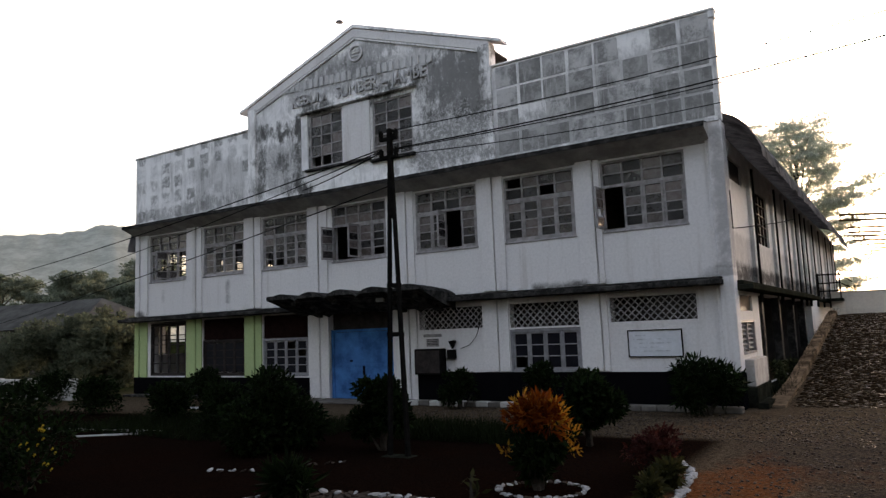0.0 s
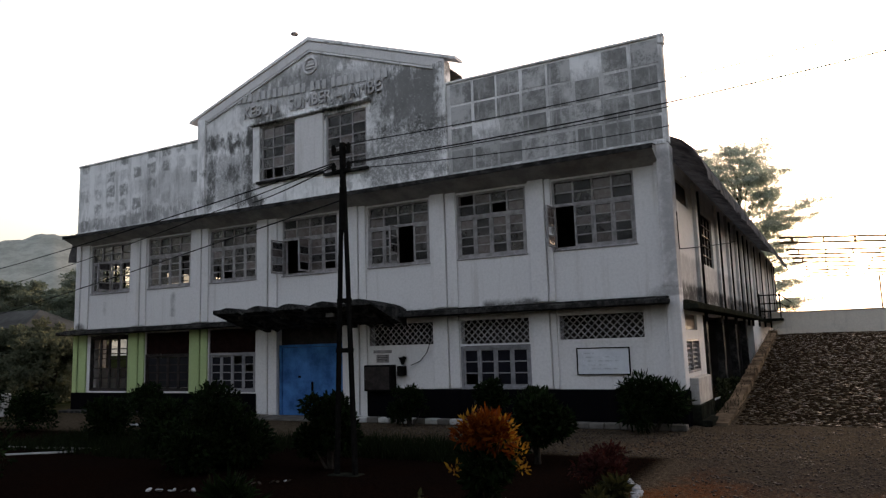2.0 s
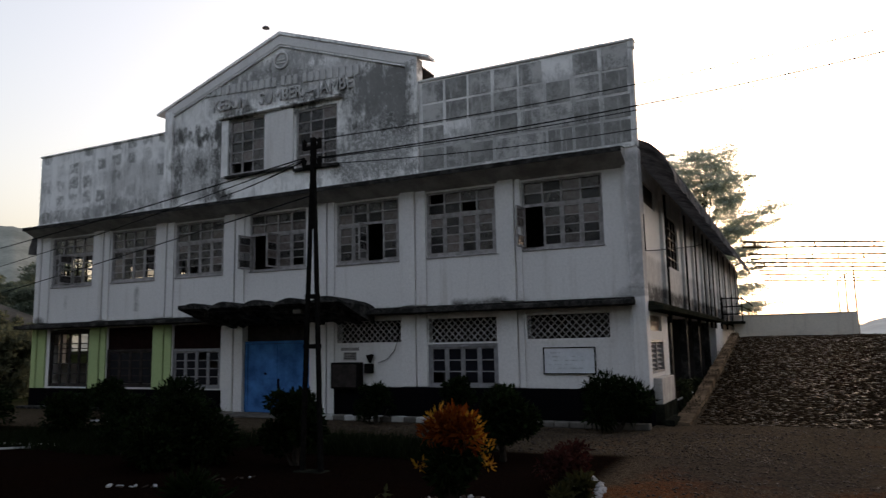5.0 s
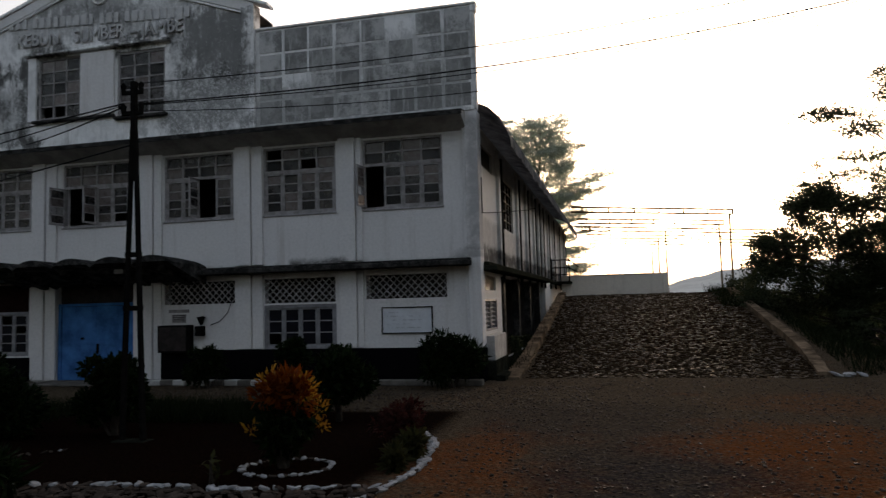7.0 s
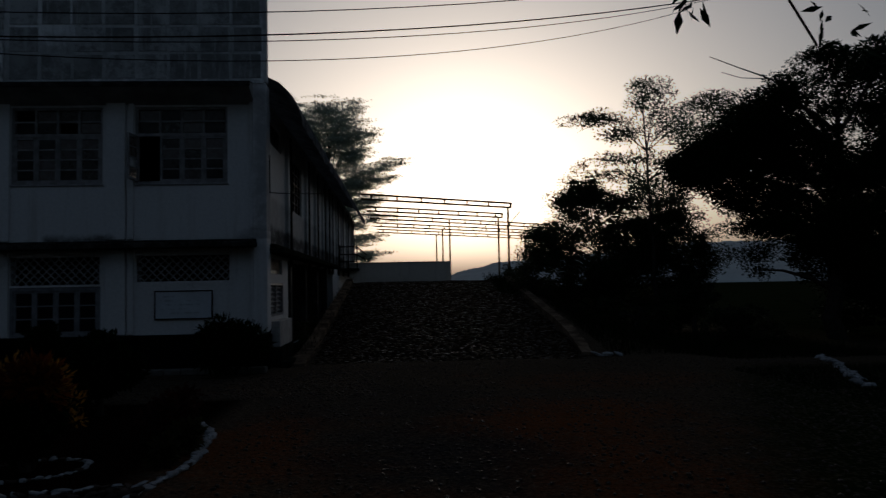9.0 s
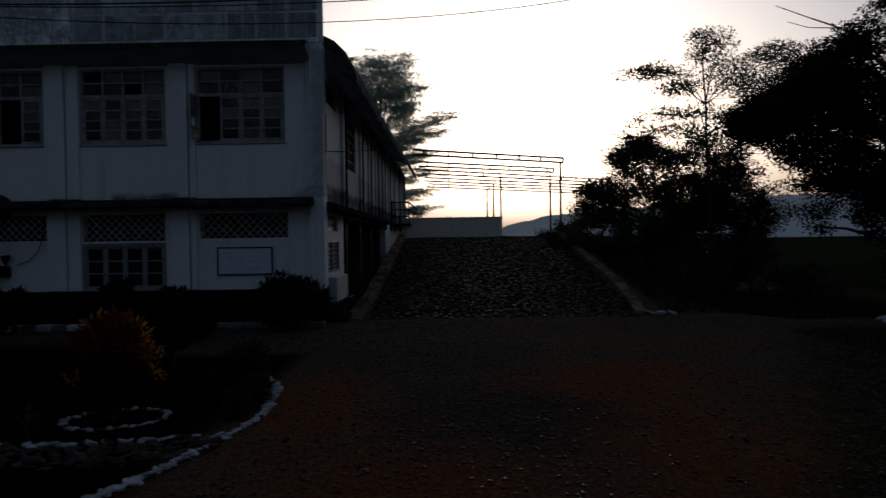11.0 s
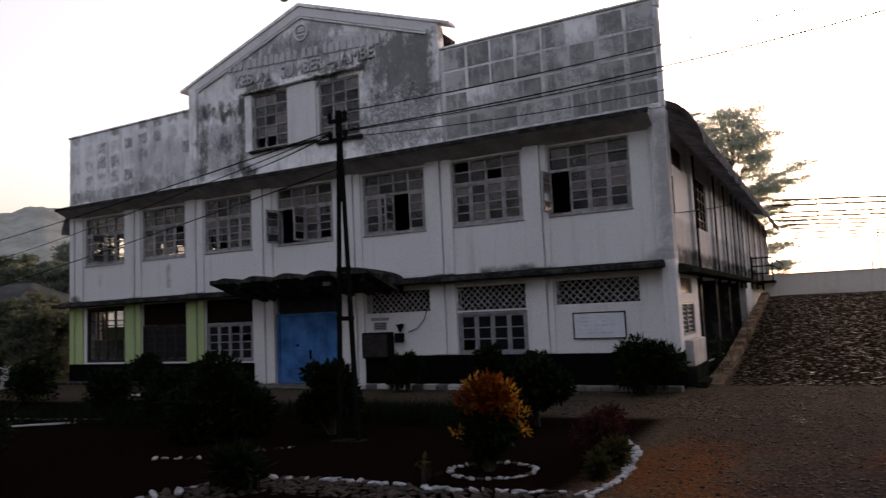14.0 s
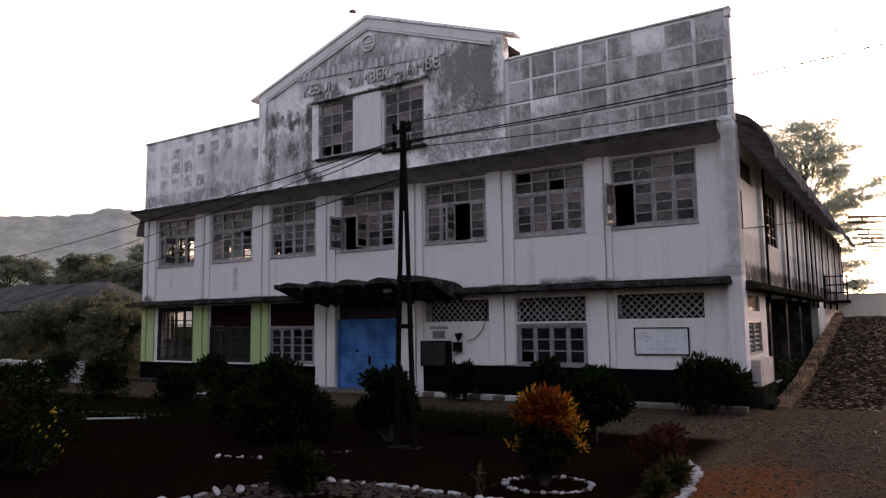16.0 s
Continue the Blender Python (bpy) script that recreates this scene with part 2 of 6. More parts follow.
M_LATTICE = simple("grey_cast_lattice", (0.31, 0.3, 0.3), 0.9, 0, 0.3, 4)
M_FRAME = simple("grey_weathered_window_paint", (0.29, 0.272, 0.272), 0.7, 0, 0.35, 5)
M_WHITEFRAME = simple("dull_white_window_paint", (0.24, 0.235, 0.25), 0.65, 0, 0.25, 5)
M_DARKWOOD = simple("dark_stained_wood", (0.026, 0.021, 0.02), 0.7, 0, 0.4, 4)
M_BLUE = simple("faded_blue_gate_paint", (0.05, 0.15, 0.36), 0.75, 0, 0.4, 1.3, 0.15)
M_IRON = simple("dark_rusted_iron", (0.009, 0.0085, 0.008), 0.8, 0.0, 0.4, 9)
M_RUST = simple("brown_rusty_steel", (0.1, 0.07, 0.035), 0.7, 0.2, 0.4, 6)
M_MOSS = simple("black_mossy_concrete", (0.016, 0.017, 0.013), 0.95, 0, 0.6, 3, 0.5)
M_WIRE = simple("black_cable_sheath", (0.015, 0.015, 0.016), 0.85)
M_ROOF = simple("old_grey_roof_sheet", (0.17, 0.175, 0.185), 0.85, 0.0, 0.5, 1.6, 0.3)
M_SHEDROOF = simple("dim_shed_roof", (0.055, 0.055, 0.052), 0.95, 0, 0.35, 0.7, 0.3)
M_CONC = simple("bare_concrete", (0.12, 0.11, 0.1), 0.9, 0, 0.35, 2.2, 0.4)
M_KERBSTONE = simple("mossy_ramp_kerb", (0.135, 0.098, 0.066), 0.9, 0, 0.7, 1.4, 0.25)
# Terrace base colour raised to stand in for veiling sun glare.
M_TERRACE = plaster("glare_pale_terrace_plaster", (0.66, 0.6, 0.52), (0.3, 0.26, 0.22), 0.5, 0.5)
# Interior plaster made dark so the colour carries the rooms' shade.
M_DARKROOM = simple("shade_dark_interior_plaster", (0.1, 0.092, 0.088), 0.95, 0, 0.2, 1.5)
M_REDBOARD = simple("dark_red_boarding", (0.014, 0.007, 0.0065), 0.85, 0, 0.3, 4)
M_STONEWHITE = simple("whitewashed_stone", (0.36, 0.36, 0.365), 0.9, 0, 0.35, 9, 0.4, True)
M_STONEBROWN = simple("brown_edging_stone", (0.06, 0.047, 0.039), 0.8, 0, 0.45, 9, 0.5, True)
M_BARK = simple("dark_bark", (0.04, 0.034, 0.029), 0.95, 0, 0.4, 8, 0.6)
M_BOARDWHITE = simple("white_notice_board", (0.62, 0.64, 0.68), 0.5, 0, 0.08, 3, 0.05)
M_PALEBLUE = simple("faded_printed_line", (0.59, 0.61, 0.655), 0.6)


def pane_mat():
    k = Mat("dusty_window_glass", (0.1, 0.1, 0.1), 0.25)
    r = k.random()
    c = k.mix(k.span(r, 0.35, 0.95), (0.02, 0.019, 0.021), (0.15, 0.122, 0.115))
    c = k.mix(k.span(k.noise(4, 5, 0.7), 0.45, 0.8, 0, 0.4), c, (0.15, 0.135, 0.133))
    k.set("Base Color", c)
    k.set("Roughness", k.span(k.noise(7, 4, 0.6), 0.3, 0.7, 0.12, 0.45))
    k.set("Alpha", k.span(r, 0.0, 0.4, 0.35, 0.92))
    return k.m


M_PANE = pane_mat()
M_DARKPANE = simple('unlit_black_glass', (0.006, 0.006, 0.01), 0.5, 0, 0.3, 3, 0.05)


def stone_island(name, lo, hi, rough, shine=0.07):
    k = Mat(name, lo, rough)
    k.set("Specular IOR Level", shine)
    c = k.mix(k.span(k.island(), 0, 1), lo, hi)
    c = k.mix(k.span(k.noise(11, 5, 0.7), 0.45, 0.75, 0, 0.6), c, [v * 0.5 for v in lo])
    k.set("Base Color", c)
    k.bump(k.noise(40, 4, 0.6), 0.4, 0.008)
    return k.m


def cobble_mat(name, joined):
    k = Mat(name, (0.01, 0.009, 0.008), 0.5)
    r = k.island() if joined else k.random()
    c = k.mix(k.span(r, 0, 1), (0.017, 0.0112, 0.0068), (0.033, 0.0228, 0.0142))
    c = k.mix(k.span(k.noise(11, 5, 0.7), 0.45, 0.75, 0, 0.25), c, (0.003, 0.0026, 0.0022))
    k.set("Base Color", c)
    k.set("Specular IOR Level", k.span(r, 0.7, 1.0, 0.0, 0.14))
    k.set("Roughness", 0.4)
    k.bump(k.noise(40, 4, 0.6), 0.4, 0.008)
    return k.m


M_COBBLE = cobble_mat("worn_cobble", False)
M_COBBLES = cobble_mat("worn_cobbles", True)
M_GRAVEL = stone_island("loose_gravel", (0.021, 0.0138, 0.0095), (0.064, 0.045, 0.032), 0.5, 0.1)


def leaf_mat(name, lo, hi, rough=0.55, glow=0.25):
    k = Mat(name, lo, rough)
    k.set("Base Color", k.mix(k.span(k.island(), 0, 1), lo, hi))
    k.set("Specular IOR Level", 0.02)
    tr = k.t.nodes.new("ShaderNodeBsdfTranslucent")
    k.put(tr, "Color", k.mix(0.5, [v * 1.6 for v in hi], hi))
    mx = k.t.nodes.new("ShaderNodeMixShader")
    mx.inputs[0].default_value = glow
    k.t.links.new(k.b.outputs[0], mx.inputs[1])
    k.t.links.new(tr.outputs[0], mx.inputs[2])
    k.t.links.new(mx.outputs[0], k.t.nodes["Material Output"].inputs["Surface"])
    return k.m


M_LEAF = leaf_mat("dark_green_leaf", (0.003, 0.0055, 0.002), (0.010, 0.019, 0.0055), 0.6, 0.08)
# Next three: leaf colours lifted and greyed to imitate haze and glare.
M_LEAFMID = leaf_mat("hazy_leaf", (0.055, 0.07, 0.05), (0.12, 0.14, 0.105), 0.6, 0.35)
M_LEAFDIM = leaf_mat("haze_pale_bush_leaf", (0.03, 0.036, 0.024), (0.085, 0.095, 0.062), 0.6, 0.3)
M_LEAFFAR = leaf_mat("haze_pale_tree_leaf", (0.21, 0.25, 0.21), (0.36, 0.4, 0.345), 0.55, 0.6)
M_BUSH = leaf_mat("dull_bush_leaf", (0.014, 0.018, 0.009), (0.042, 0.05, 0.026), 0.6, 0.2)
M_CROTON = leaf_mat("orange_croton_leaf", (0.05, 0.007, 0.002), (0.17, 0.042, 0.004), 0.5, 0.12)
M_REDLEAF = leaf_mat("maroon_leaf", (0.012, 0.004, 0.004), (0.04, 0.013, 0.011))
M_PALELEAF = leaf_mat("variegated_leaf", (0.009, 0.011, 0.004), (0.038, 0.037, 0.014))
M_YELLOW = leaf_mat("yellow_petal", (0.36, 0.25, 0.02), (0.5, 0.36, 0.04))
M_YOUNG = leaf_mat("yellow_young_leaf", (0.16, 0.055, 0.006), (0.34, 0.18, 0.022))
M_GRASS = leaf_mat("grass_blade", (0.004, 0.007, 0.0025), (0.012, 0.017, 0.006), 0.6, 0.1)


def ground_mat():
    k = Mat("dark_earth_and_gravel", (0.05, 0.045, 0.04), 0.95)
    k.set("Specular IOR Level", 0.0)
    grit = k.noise(22, 6, 0.8)
    x, y = k.axis(0), k.axis(1)
    peb = k.voronoi(13)
    c = k.mix(k.span(grit, 0.35, 0.7), (0.026, 0.0195, 0.013), (0.125, 0.095, 0.066))
    red = k.mix(k.span(grit, 0.3, 0.7), (0.055, 0.019, 0.007), (0.19, 0.068, 0.023))
    bend = k.noise(0.9, 7, 0.75)
    px = k.calc("MULTIPLY_ADD", bend, 2.4, k.calc("SUBTRACT", x, 1.2, None, False))
    py = k.calc("MULTIPLY_ADD", k.noise(0.75, 7, 0.75, k.place((1, 1, 1), True)), 2.4, k.calc("SUBTRACT", y, 1.2, None, False))

    def field(cx, cy, rx, ry, s):
        u = k.calc("POWER", k.calc("ABSOLUTE", k.calc("DIVIDE", k.calc("SUBTRACT", px, cx, None, False), rx)), 2)
        v = k.calc("POWER", k.calc("ABSOLUTE", k.calc("DIVIDE", k.calc("SUBTRACT", py, cy, None, False), ry)), 2)
        return k.calc("MULTIPLY", k.span(k.calc("ADD", u, v, None, False), 2.3, 0.1, 0, s), k.span(k.noise(1.7, 7, 0.8), 0.3, 0.6, 0.25, 1.0))

    reach = k.calc("ADD", k.span(y, -3.5, -10.0, 0.0, 0.12), k.noise(0.38, 6, 0.7))
    c = k.mix(k.span(reach, 0.56, 0.76, 0, 0.55), c, red)
    for cx, cy, rx, ry, s in ((28.6, -10.4, 1.1, 3.0, 0.9), (26.1, -12.2, 1.1, 1.2, 0.9), (28.0, -7.9, 1.2, 0.9, 0.8), (24.5, -9.0, 0.5, 2.6, 0.85), (29.4, -7.0, 1.3, 1.1, 0.7), (30.6, -3.6, 2.0, 1.2, 0.45)):
        c = k.mix(field(cx, cy, rx, ry, s), c, red)
    for cx, cy, rx, ry, s in ((26.9, -9.6, 1.3, 1.5, 0.85), (26.0, -5.8, 1.8, 2.0, 0.5)):
        c = k.mix(field(cx, cy, rx, ry, s), c, k.mix(k.span(grit, 0.35, 0.7), (0.012, 0.0105, 0.011), (0.05, 0.046, 0.048)))
    verge = k.calc("MULTIPLY_ADD", k.calc("ADD", y, 10.0, None, False), -0.45, px)
    c = k.mix(k.calc("MULTIPLY", k.span(verge, 29.6, 31.4), k.span(y, 0.0, -3.0)), c, k.mix(k.span(grit, 0.3, 0.7), (0.006, 0.009, 0.004), (0.02, 0.026, 0.01)))
    c = k.mix(k.span(k.noise(3.1, 6, 0.75), 0.56, 0.7, 0, 0.55), c, (0.01, 0.008, 0.006))
    c = k.mix(k.span(peb, 0.5, 0.2, 0, 0.4), c, (0.12, 0.095, 0.06))
    bed = k.calc("MULTIPLY", k.span(x, 23.9, 23.4), k.span(y, -4.6, -5.2))
    c = k.mix(k.calc("MULTIPLY", bed, 0.97), c, k.mix(k.span(grit, 0.3, 0.7), (0.003, 0.0014, 0.0011), (0.007, 0.0034, 0.0026)))
    far = k.calc("MAXIMUM", k.span(x, 36, 46), k.calc("MAXIMUM", k.span(x, 4, -6), k.span(y, 22, 34)))
    field = k.mix(k.span(k.noise(0.6, 6, 0.7), 0.3, 0.7), (0.006, 0.009, 0.004), (0.018, 0.022, 0.009))
    k.set("Base Color", k.mix(far, c, field))
    k.bump(k.calc("SUBTRACT", grit, peb, None, False), 0.9, 0.05)
    return k.m


M_GROUND = ground_mat()


# Wooded hill, its base colour greyed and lightened to stand for haze.
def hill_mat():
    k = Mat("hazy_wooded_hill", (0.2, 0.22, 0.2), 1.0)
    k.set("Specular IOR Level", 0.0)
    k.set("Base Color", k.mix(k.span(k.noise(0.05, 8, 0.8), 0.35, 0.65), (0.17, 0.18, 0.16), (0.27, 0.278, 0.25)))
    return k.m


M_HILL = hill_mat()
# Farther ridge: haze painted in as a still paler base colour.
M_FARHILL = simple("haze_pale_far_hill", (0.42, 0.43, 0.42), 1.0, 0, 0.12, 0.01, 0.0)

# ---------------------------------------------------------------- building helpers
SPOT = {}  # world place of every thing's origin


def thing(name, at, label, category, group="", kind=""):
    ob = new(name)
    ob.empty_display_size = 0.2
    ob.location = at
    SPOT[ob.name] = Vector(at)
    return tagged(ob, label, category, group, kind)


def mesh_of(bm, name, material, smooth=False):
    me = bpy.data.meshes.new(name)
    bmesh.ops.recalc_face_normals(bm, faces=bm.faces)
    bm.to_mesh(me)
    bm.free()
    me.materials.append(material)
    if smooth:
        me.shade_smooth()
    return me


def adopt(ob, parent):
    """Hangs ob, whose mesh is in world metres, under parent."""
    ob.parent = parent
    ob.matrix_parent_inverse = Matrix.Translation(-SPOT.get(parent.name, Vector((0, 0, 0))))
    return ob


def part(name, bm, material, parent=None, label="", smooth=False):
    ob = new(name, mesh_of(bm, name, material, smooth))
    if parent:
        adopt(ob, parent)
    return tagged(ob, label)


def box(bm, a, b, m=None, bevel=0.0):
    made = bmesh.ops.create_cube(bm, size=1.0)["verts"]
    c = Matrix.Translation([(p + q) / 2 for p, q in zip(a, b)]) @ Matrix.Diagonal([abs(q - p) for p, q in zip(a, b)] + [1])
    bmesh.ops.transform(bm, matrix=m @ c if m else c, verts=made)
    if bevel:
        edges = {e for v in made for e in v.link_edges}
        bmesh.ops.bevel(bm, geom=list(edges), offset=bevel, segments=1, affect="EDGES")
    return bm


def boxes(*pairs, m=None, bevel=0.0):
    bm = bmesh.new()
    for a, b in pairs:
        box(bm, a, b, m, bevel)
    return bm


def pierced(u, v, t, holes, flip):
    """A wall sheet of thickness t with holes (u0, u1, v0, v1). flip maps (u, v, depth) to the world."""
    us = sorted({u[0], u[1], *[q for h in holes for q in h[:2] if u[0] < q < u[1]]})
    vs = sorted({v[0], v[1], *[q for h in holes for q in h[2:] if v[0] < q < v[1]]})
    solid = {}
    for i in range(len(us) - 1):
        for j in range(len(vs) - 1):
            cu, cv = (us[i] + us[i + 1]) / 2, (vs[j] + vs[j + 1]) / 2
            solid[i, j] = not any(h[0] < cu < h[1] and h[2] < cv < h[3] for h in holes)
    bm = bmesh.new()
    grid = {}

    def vert(i, j, k):
        if (i, j, k) not in grid:
            grid[i, j, k] = bm.verts.new(flip(us[i], vs[j], t * k))
        return grid[i, j, k]

    for (i, j), full in solid.items():
        if not full:
            continue
        for k in (0, 1):
            bm.faces.new([vert(i, j, k), vert(i + 1, j, k), vert(i + 1, j + 1, k), vert(i, j + 1, k)])
        for di, dj, p, q in ((-1, 0, (i, j), (i, j + 1)), (1, 0, (i + 1, j), (i + 1, j + 1)), (0, -1, (i, j), (i + 1, j)), (0, 1, (i, j + 1), (i + 1, j + 1))):
            if not solid.get((i + di, j + dj), False):
                bm.faces.new([vert(*p, 0), vert(*q, 0), vert(*q, 1), vert(*p, 1)])
    return bm


def rod(bm, a, b, r0, r1=None, sides=8):
    a, b = Vector(a), Vector(b)
    d = b - a
    made = bmesh.ops.create_cone(bm, cap_ends=True, segments=sides, radius1=r0, radius2=r0 if r1 is None else r1, depth=d.length)["verts"]
    bmesh.ops.transform(bm, matrix=Matrix.Translation((a + b) / 2) @ d.to_track_quat("Z", "Y").to_matrix().to_4x4(), verts=made)
    return bm


def extrude_profile(points, a, b, axis="y"):
    """A closed outline in (x, z), or (y, z) for axis x, drawn out from a to b."""
    bm = bmesh.new()
    ends = []
    for s in (a, b):
        ends.append([bm.verts.new((p, s, q) if axis == "y" else (s, p, q)) for p, q in points])
    n = len(points)
    for i in range(n):
        bm.faces.new([ends[0][i], ends[0][(i + 1) % n], ends[1][(i + 1) % n], ends[1][i]])
    bm.faces.new(ends[0])
    bm.faces.new(ends[1][::-1])
    return bm


def soup(name, verts, faces, material, smooth=False):
    me = bpy.data.meshes.new(name)
    me.from_pydata([tuple(v) for v in verts], [], faces)
    me.materials.append(material)
    if smooth:
        me.shade_smooth()
    return me


def leaves(name, centres, spreads, count, size, material, rng, long=2.2, droop=0.3, up=0.35):
    """Many small folded leaves strewn through clumps (centres, spreads)."""
    centres, spreads = np.array(centres, float), np.array(spreads, float)
    if spreads.ndim == 1:
        spreads = np.repeat(spreads[:, None], 3, 1)
    w = np.prod(spreads, 1) ** 0.67
    pick = rng.choice(len(centres), count, p=w / w.sum())
    d = rng.normal(size=(count, 3))
    d /= np.linalg.norm(d, axis=1)[:, None]
    r = rng.random(count) ** 0.45
    at = centres[pick] + d * r[:, None] * spreads[pick]
    go = d + rng.normal(size=(count, 3)) * 0.7
    go[:, 2] += up - droop * rng.random(count)
    go /= np.linalg.norm(go, axis=1)[:, None]
    side = np.cross(go, rng.normal(size=(count, 3)))
    side /= np.linalg.norm(side, axis=1)[:, None] + 1e-9
    n = np.cross(go, side)
    s = size * (0.6 + 0.8 * rng.random(count))[:, None]
    a = at
    tip = at + go * s * long
    mid = at + go * s * long * 0.45 + n * s * 0.12
    l, rr = mid + side * s * 0.5 - n * s * 0.22, mid - side * s * 0.5 - n * s * 0.22
    verts = np.stack([a, l, tip, rr], 1).reshape(-1, 3)
    i = np.arange(count) * 4
    faces = np.concatenate([np.stack([i, i + 1, i + 2], 1), np.stack([i, i + 2, i + 3], 1)])
    me = bpy.data.meshes.new(name)
    me.vertices.add(len(verts))
    me.vertices.foreach_set("co", verts.ravel())
    me.loops.add(faces.size)
    me.loops.foreach_set("vertex_index", faces.ravel())
    me.polygons.add(len(faces))
    me.polygons.foreach_set("loop_start", np.arange(len(faces)) * 3)
    me.update(calc_edges=True)
    me.validate()
    me.materials.append(material)
    return me


def tube(points, radii, sides=6):
    """One closed, tapered tube through the points."""
    bm = bmesh.new()
    pts = [Vector(p) for p in points]
    rings = []
    for i, (p, r) in enumerate(zip(pts, radii)):
        d = (pts[min(i + 1, len(pts) - 1)] - pts[max(i - 1, 0)]).normalized()
        u = d.cross(Vector((0.3, 1, 0.2))).normalized()
        v = d.cross(u)
        rings.append([bm.verts.new(p + r * (math.cos(6.2832 * k / sides) * u + math.sin(6.2832 * k / sides) * v)) for k in range(sides)])
    for r0, r1 in zip(rings, rings[1:]):
        for k in range(sides):
            bm.faces.new([r0[k], r0[(k + 1) % sides], r1[(k + 1) % sides], r1[k]])
    bm.faces.new(rings[0])
    bm.faces.new(rings[-1][::-1])
    return bm


def branch_tree(t, base, top, r, rng, limbs):
    """A bent, tapered trunk under the tree t, with limbs to the given ends."""
    base, top = Vector(base), Vector(top)
    line, n = [base], 8
    for i in range(1, n + 1):
        line.append(base.lerp(top, i / n) + Vector((rng.normal() * r * 0.6, rng.normal() * r * 0.6, 0)) * (i < n))
    part("trunk", tube(line, [r * (1.15 - 0.8 * i / n) for i in range(n + 1)], 8), M_BARK, t)
    for start, end, lr in limbs:
        k = min(n, max(1, round(start * n)))
        a, e = line[k], Vector(end)
        bend = 0.1 * (e - a).length
        mids = [a.lerp(e, f) + Vector((rng.normal() * 0.25, rng.normal() * 0.25, 1.0)) * bend * math.sin(math.pi * f) for f in (0.33, 0.67)]
        part("limb", tube([a, *mids, e], [lr, lr * 0.75, lr * 0.5, lr * 0.15], 5), M_BARK, t)


def rock(rng, flat=0.6, rings=3, seg=7):
    """A small uneven stone about one metre across."""
    verts, faces = [(0, 0, 0.5 * flat)], []
    for k in range(1, rings):
        th = math.pi * k / rings
        for s in range(seg):
            ph = 2 * math.pi * (s + 0.5 * (k % 2)) / seg
            q = 0.5 * (0.82 + 0.36 * rng.random())
            verts.append((q * math.sin(th) ** 0.7 * math.cos(ph), q * math.sin(th) ** 0.7 * math.sin(ph), q * flat * math.cos(th)))
    verts.append((0, 0, -0.5 * flat))
    for s in range(seg):
        faces.append((0, 1 + s, 1 + (s + 1) % seg))
        for k in range(rings - 2):
            a, b = 1 + k * seg, 1 + (k + 1) * seg
            faces.append((a + s, b + s, b + (s + 1) % seg, a + (s + 1) % seg))
        a = 1 + (rings - 2) * seg
        faces.append((len(verts) - 1, a + (s + 1) % seg, a + s))
    return np.array(verts), faces


# ---------------------------------------------------------------- ground
RAMP_X0, RAMP_X1, RAMP_Y0, RAMP_Y1, TOP = 24.0, 31.4, 0.7, 17.0, 2.2


def smooth(a, b, x):
    f = min(1, max(0, (x - a) / (b - a)))
    return f * f * (3 - 2 * f)


def height(x, y):
    """The lie of the land: flat forecourt, the ramp and the terrace behind it."""
    rise = TOP * min(1.0, max(0.0, (y - RAMP_Y0) / (RAMP_Y1 - RAMP_Y0)))
    across = smooth(23.3, 23.85, x) * (1 - smooth(31.7, 35.0, x)) if y < 40 else (1 - smooth(33, 40, x))
    if y > 30.5:
        across = 1 - smooth(31.7, 40.0, x)
    z = rise * across
    near = math.hypot(x - 26, y + 8)
    bumps = 0.03 * noise.noise(Vector((x * 0.5, y * 0.5, 0))) + 0.012 * noise.noise(Vector((x * 2.3, y * 2.3, 4)))
    z += bumps * (1 - smooth(30, 60, near)) * smooth(0.0, 1.2, abs(y + 0.3) if -1 < x < 23.2 else 2)
    z -= 0.25 * smooth(33.5, 36, x) * (1 - smooth(-3, 3, -y))
    return z


def lines(lo, a, b, hi, fine, n):
    inner = list(np.arange(a, b + 1e-6, fine))
    out = [a - (a - lo) * (i / n) ** 2.5 for i in range(n, 0, -1)]
    return out + inner + [b + (hi - b) * (i / n) ** 2.5 for i in range(1, n + 1)]


gx, gy = lines(-2500, 6, 40, 2500, 0.25, 26), lines(-2500, -20, 24, 2500, 0.25, 26)
gv = [(x, y, height(x, y)) for y in gy for x in gx]
nx = len(gx)
gf = [(j * nx + i, j * nx + i + 1, (j + 1) * nx + i + 1, (j + 1) * nx + i) for j in range(len(gy) - 1) for i in range(nx - 1)]
ground = tagged(new("ground", soup("ground", gv, gf, M_GROUND, True)), "dark earth forecourt with gravel and reddish soil", "ground", kind="structure")


def ridge(name, azimuths, dist, heights, label, rough, material=M_HILL):
    """A wooded hill line far off: azimuth in degrees from +y towards +x."""
    rng = np.random.default_rng(5)
    n, rows = 700, 14
    az = np.linspace(azimuths[0], azimuths[-1], n)
    top = np.interp(az, azimuths, heights)
    verts, faces = [], []
    for k in range(rows):
        f = k / (rows - 1)
        for a, h in zip(az, top):
            d = dist * (0.72 + 0.28 * f)
            z = h * f ** 0.8 * (1 + (rough * noise.fractal(Vector((a * 0.9, f * 2, 2)), 0.7, 2.2, 7) if k else 0))
            verts.append((26 + d * math.sin(radians(a)), -18 + d * math.cos(radians(a)), z - 1))
    for k in range(rows - 1):
        for i in range(n - 1):
            faces.append((k * n + i, k * n + i + 1, (k + 1) * n + i + 1, (k + 1) * n + i))
    return tagged(new(name, soup(name, verts, faces, material, True)), label, "hill", kind="structure")


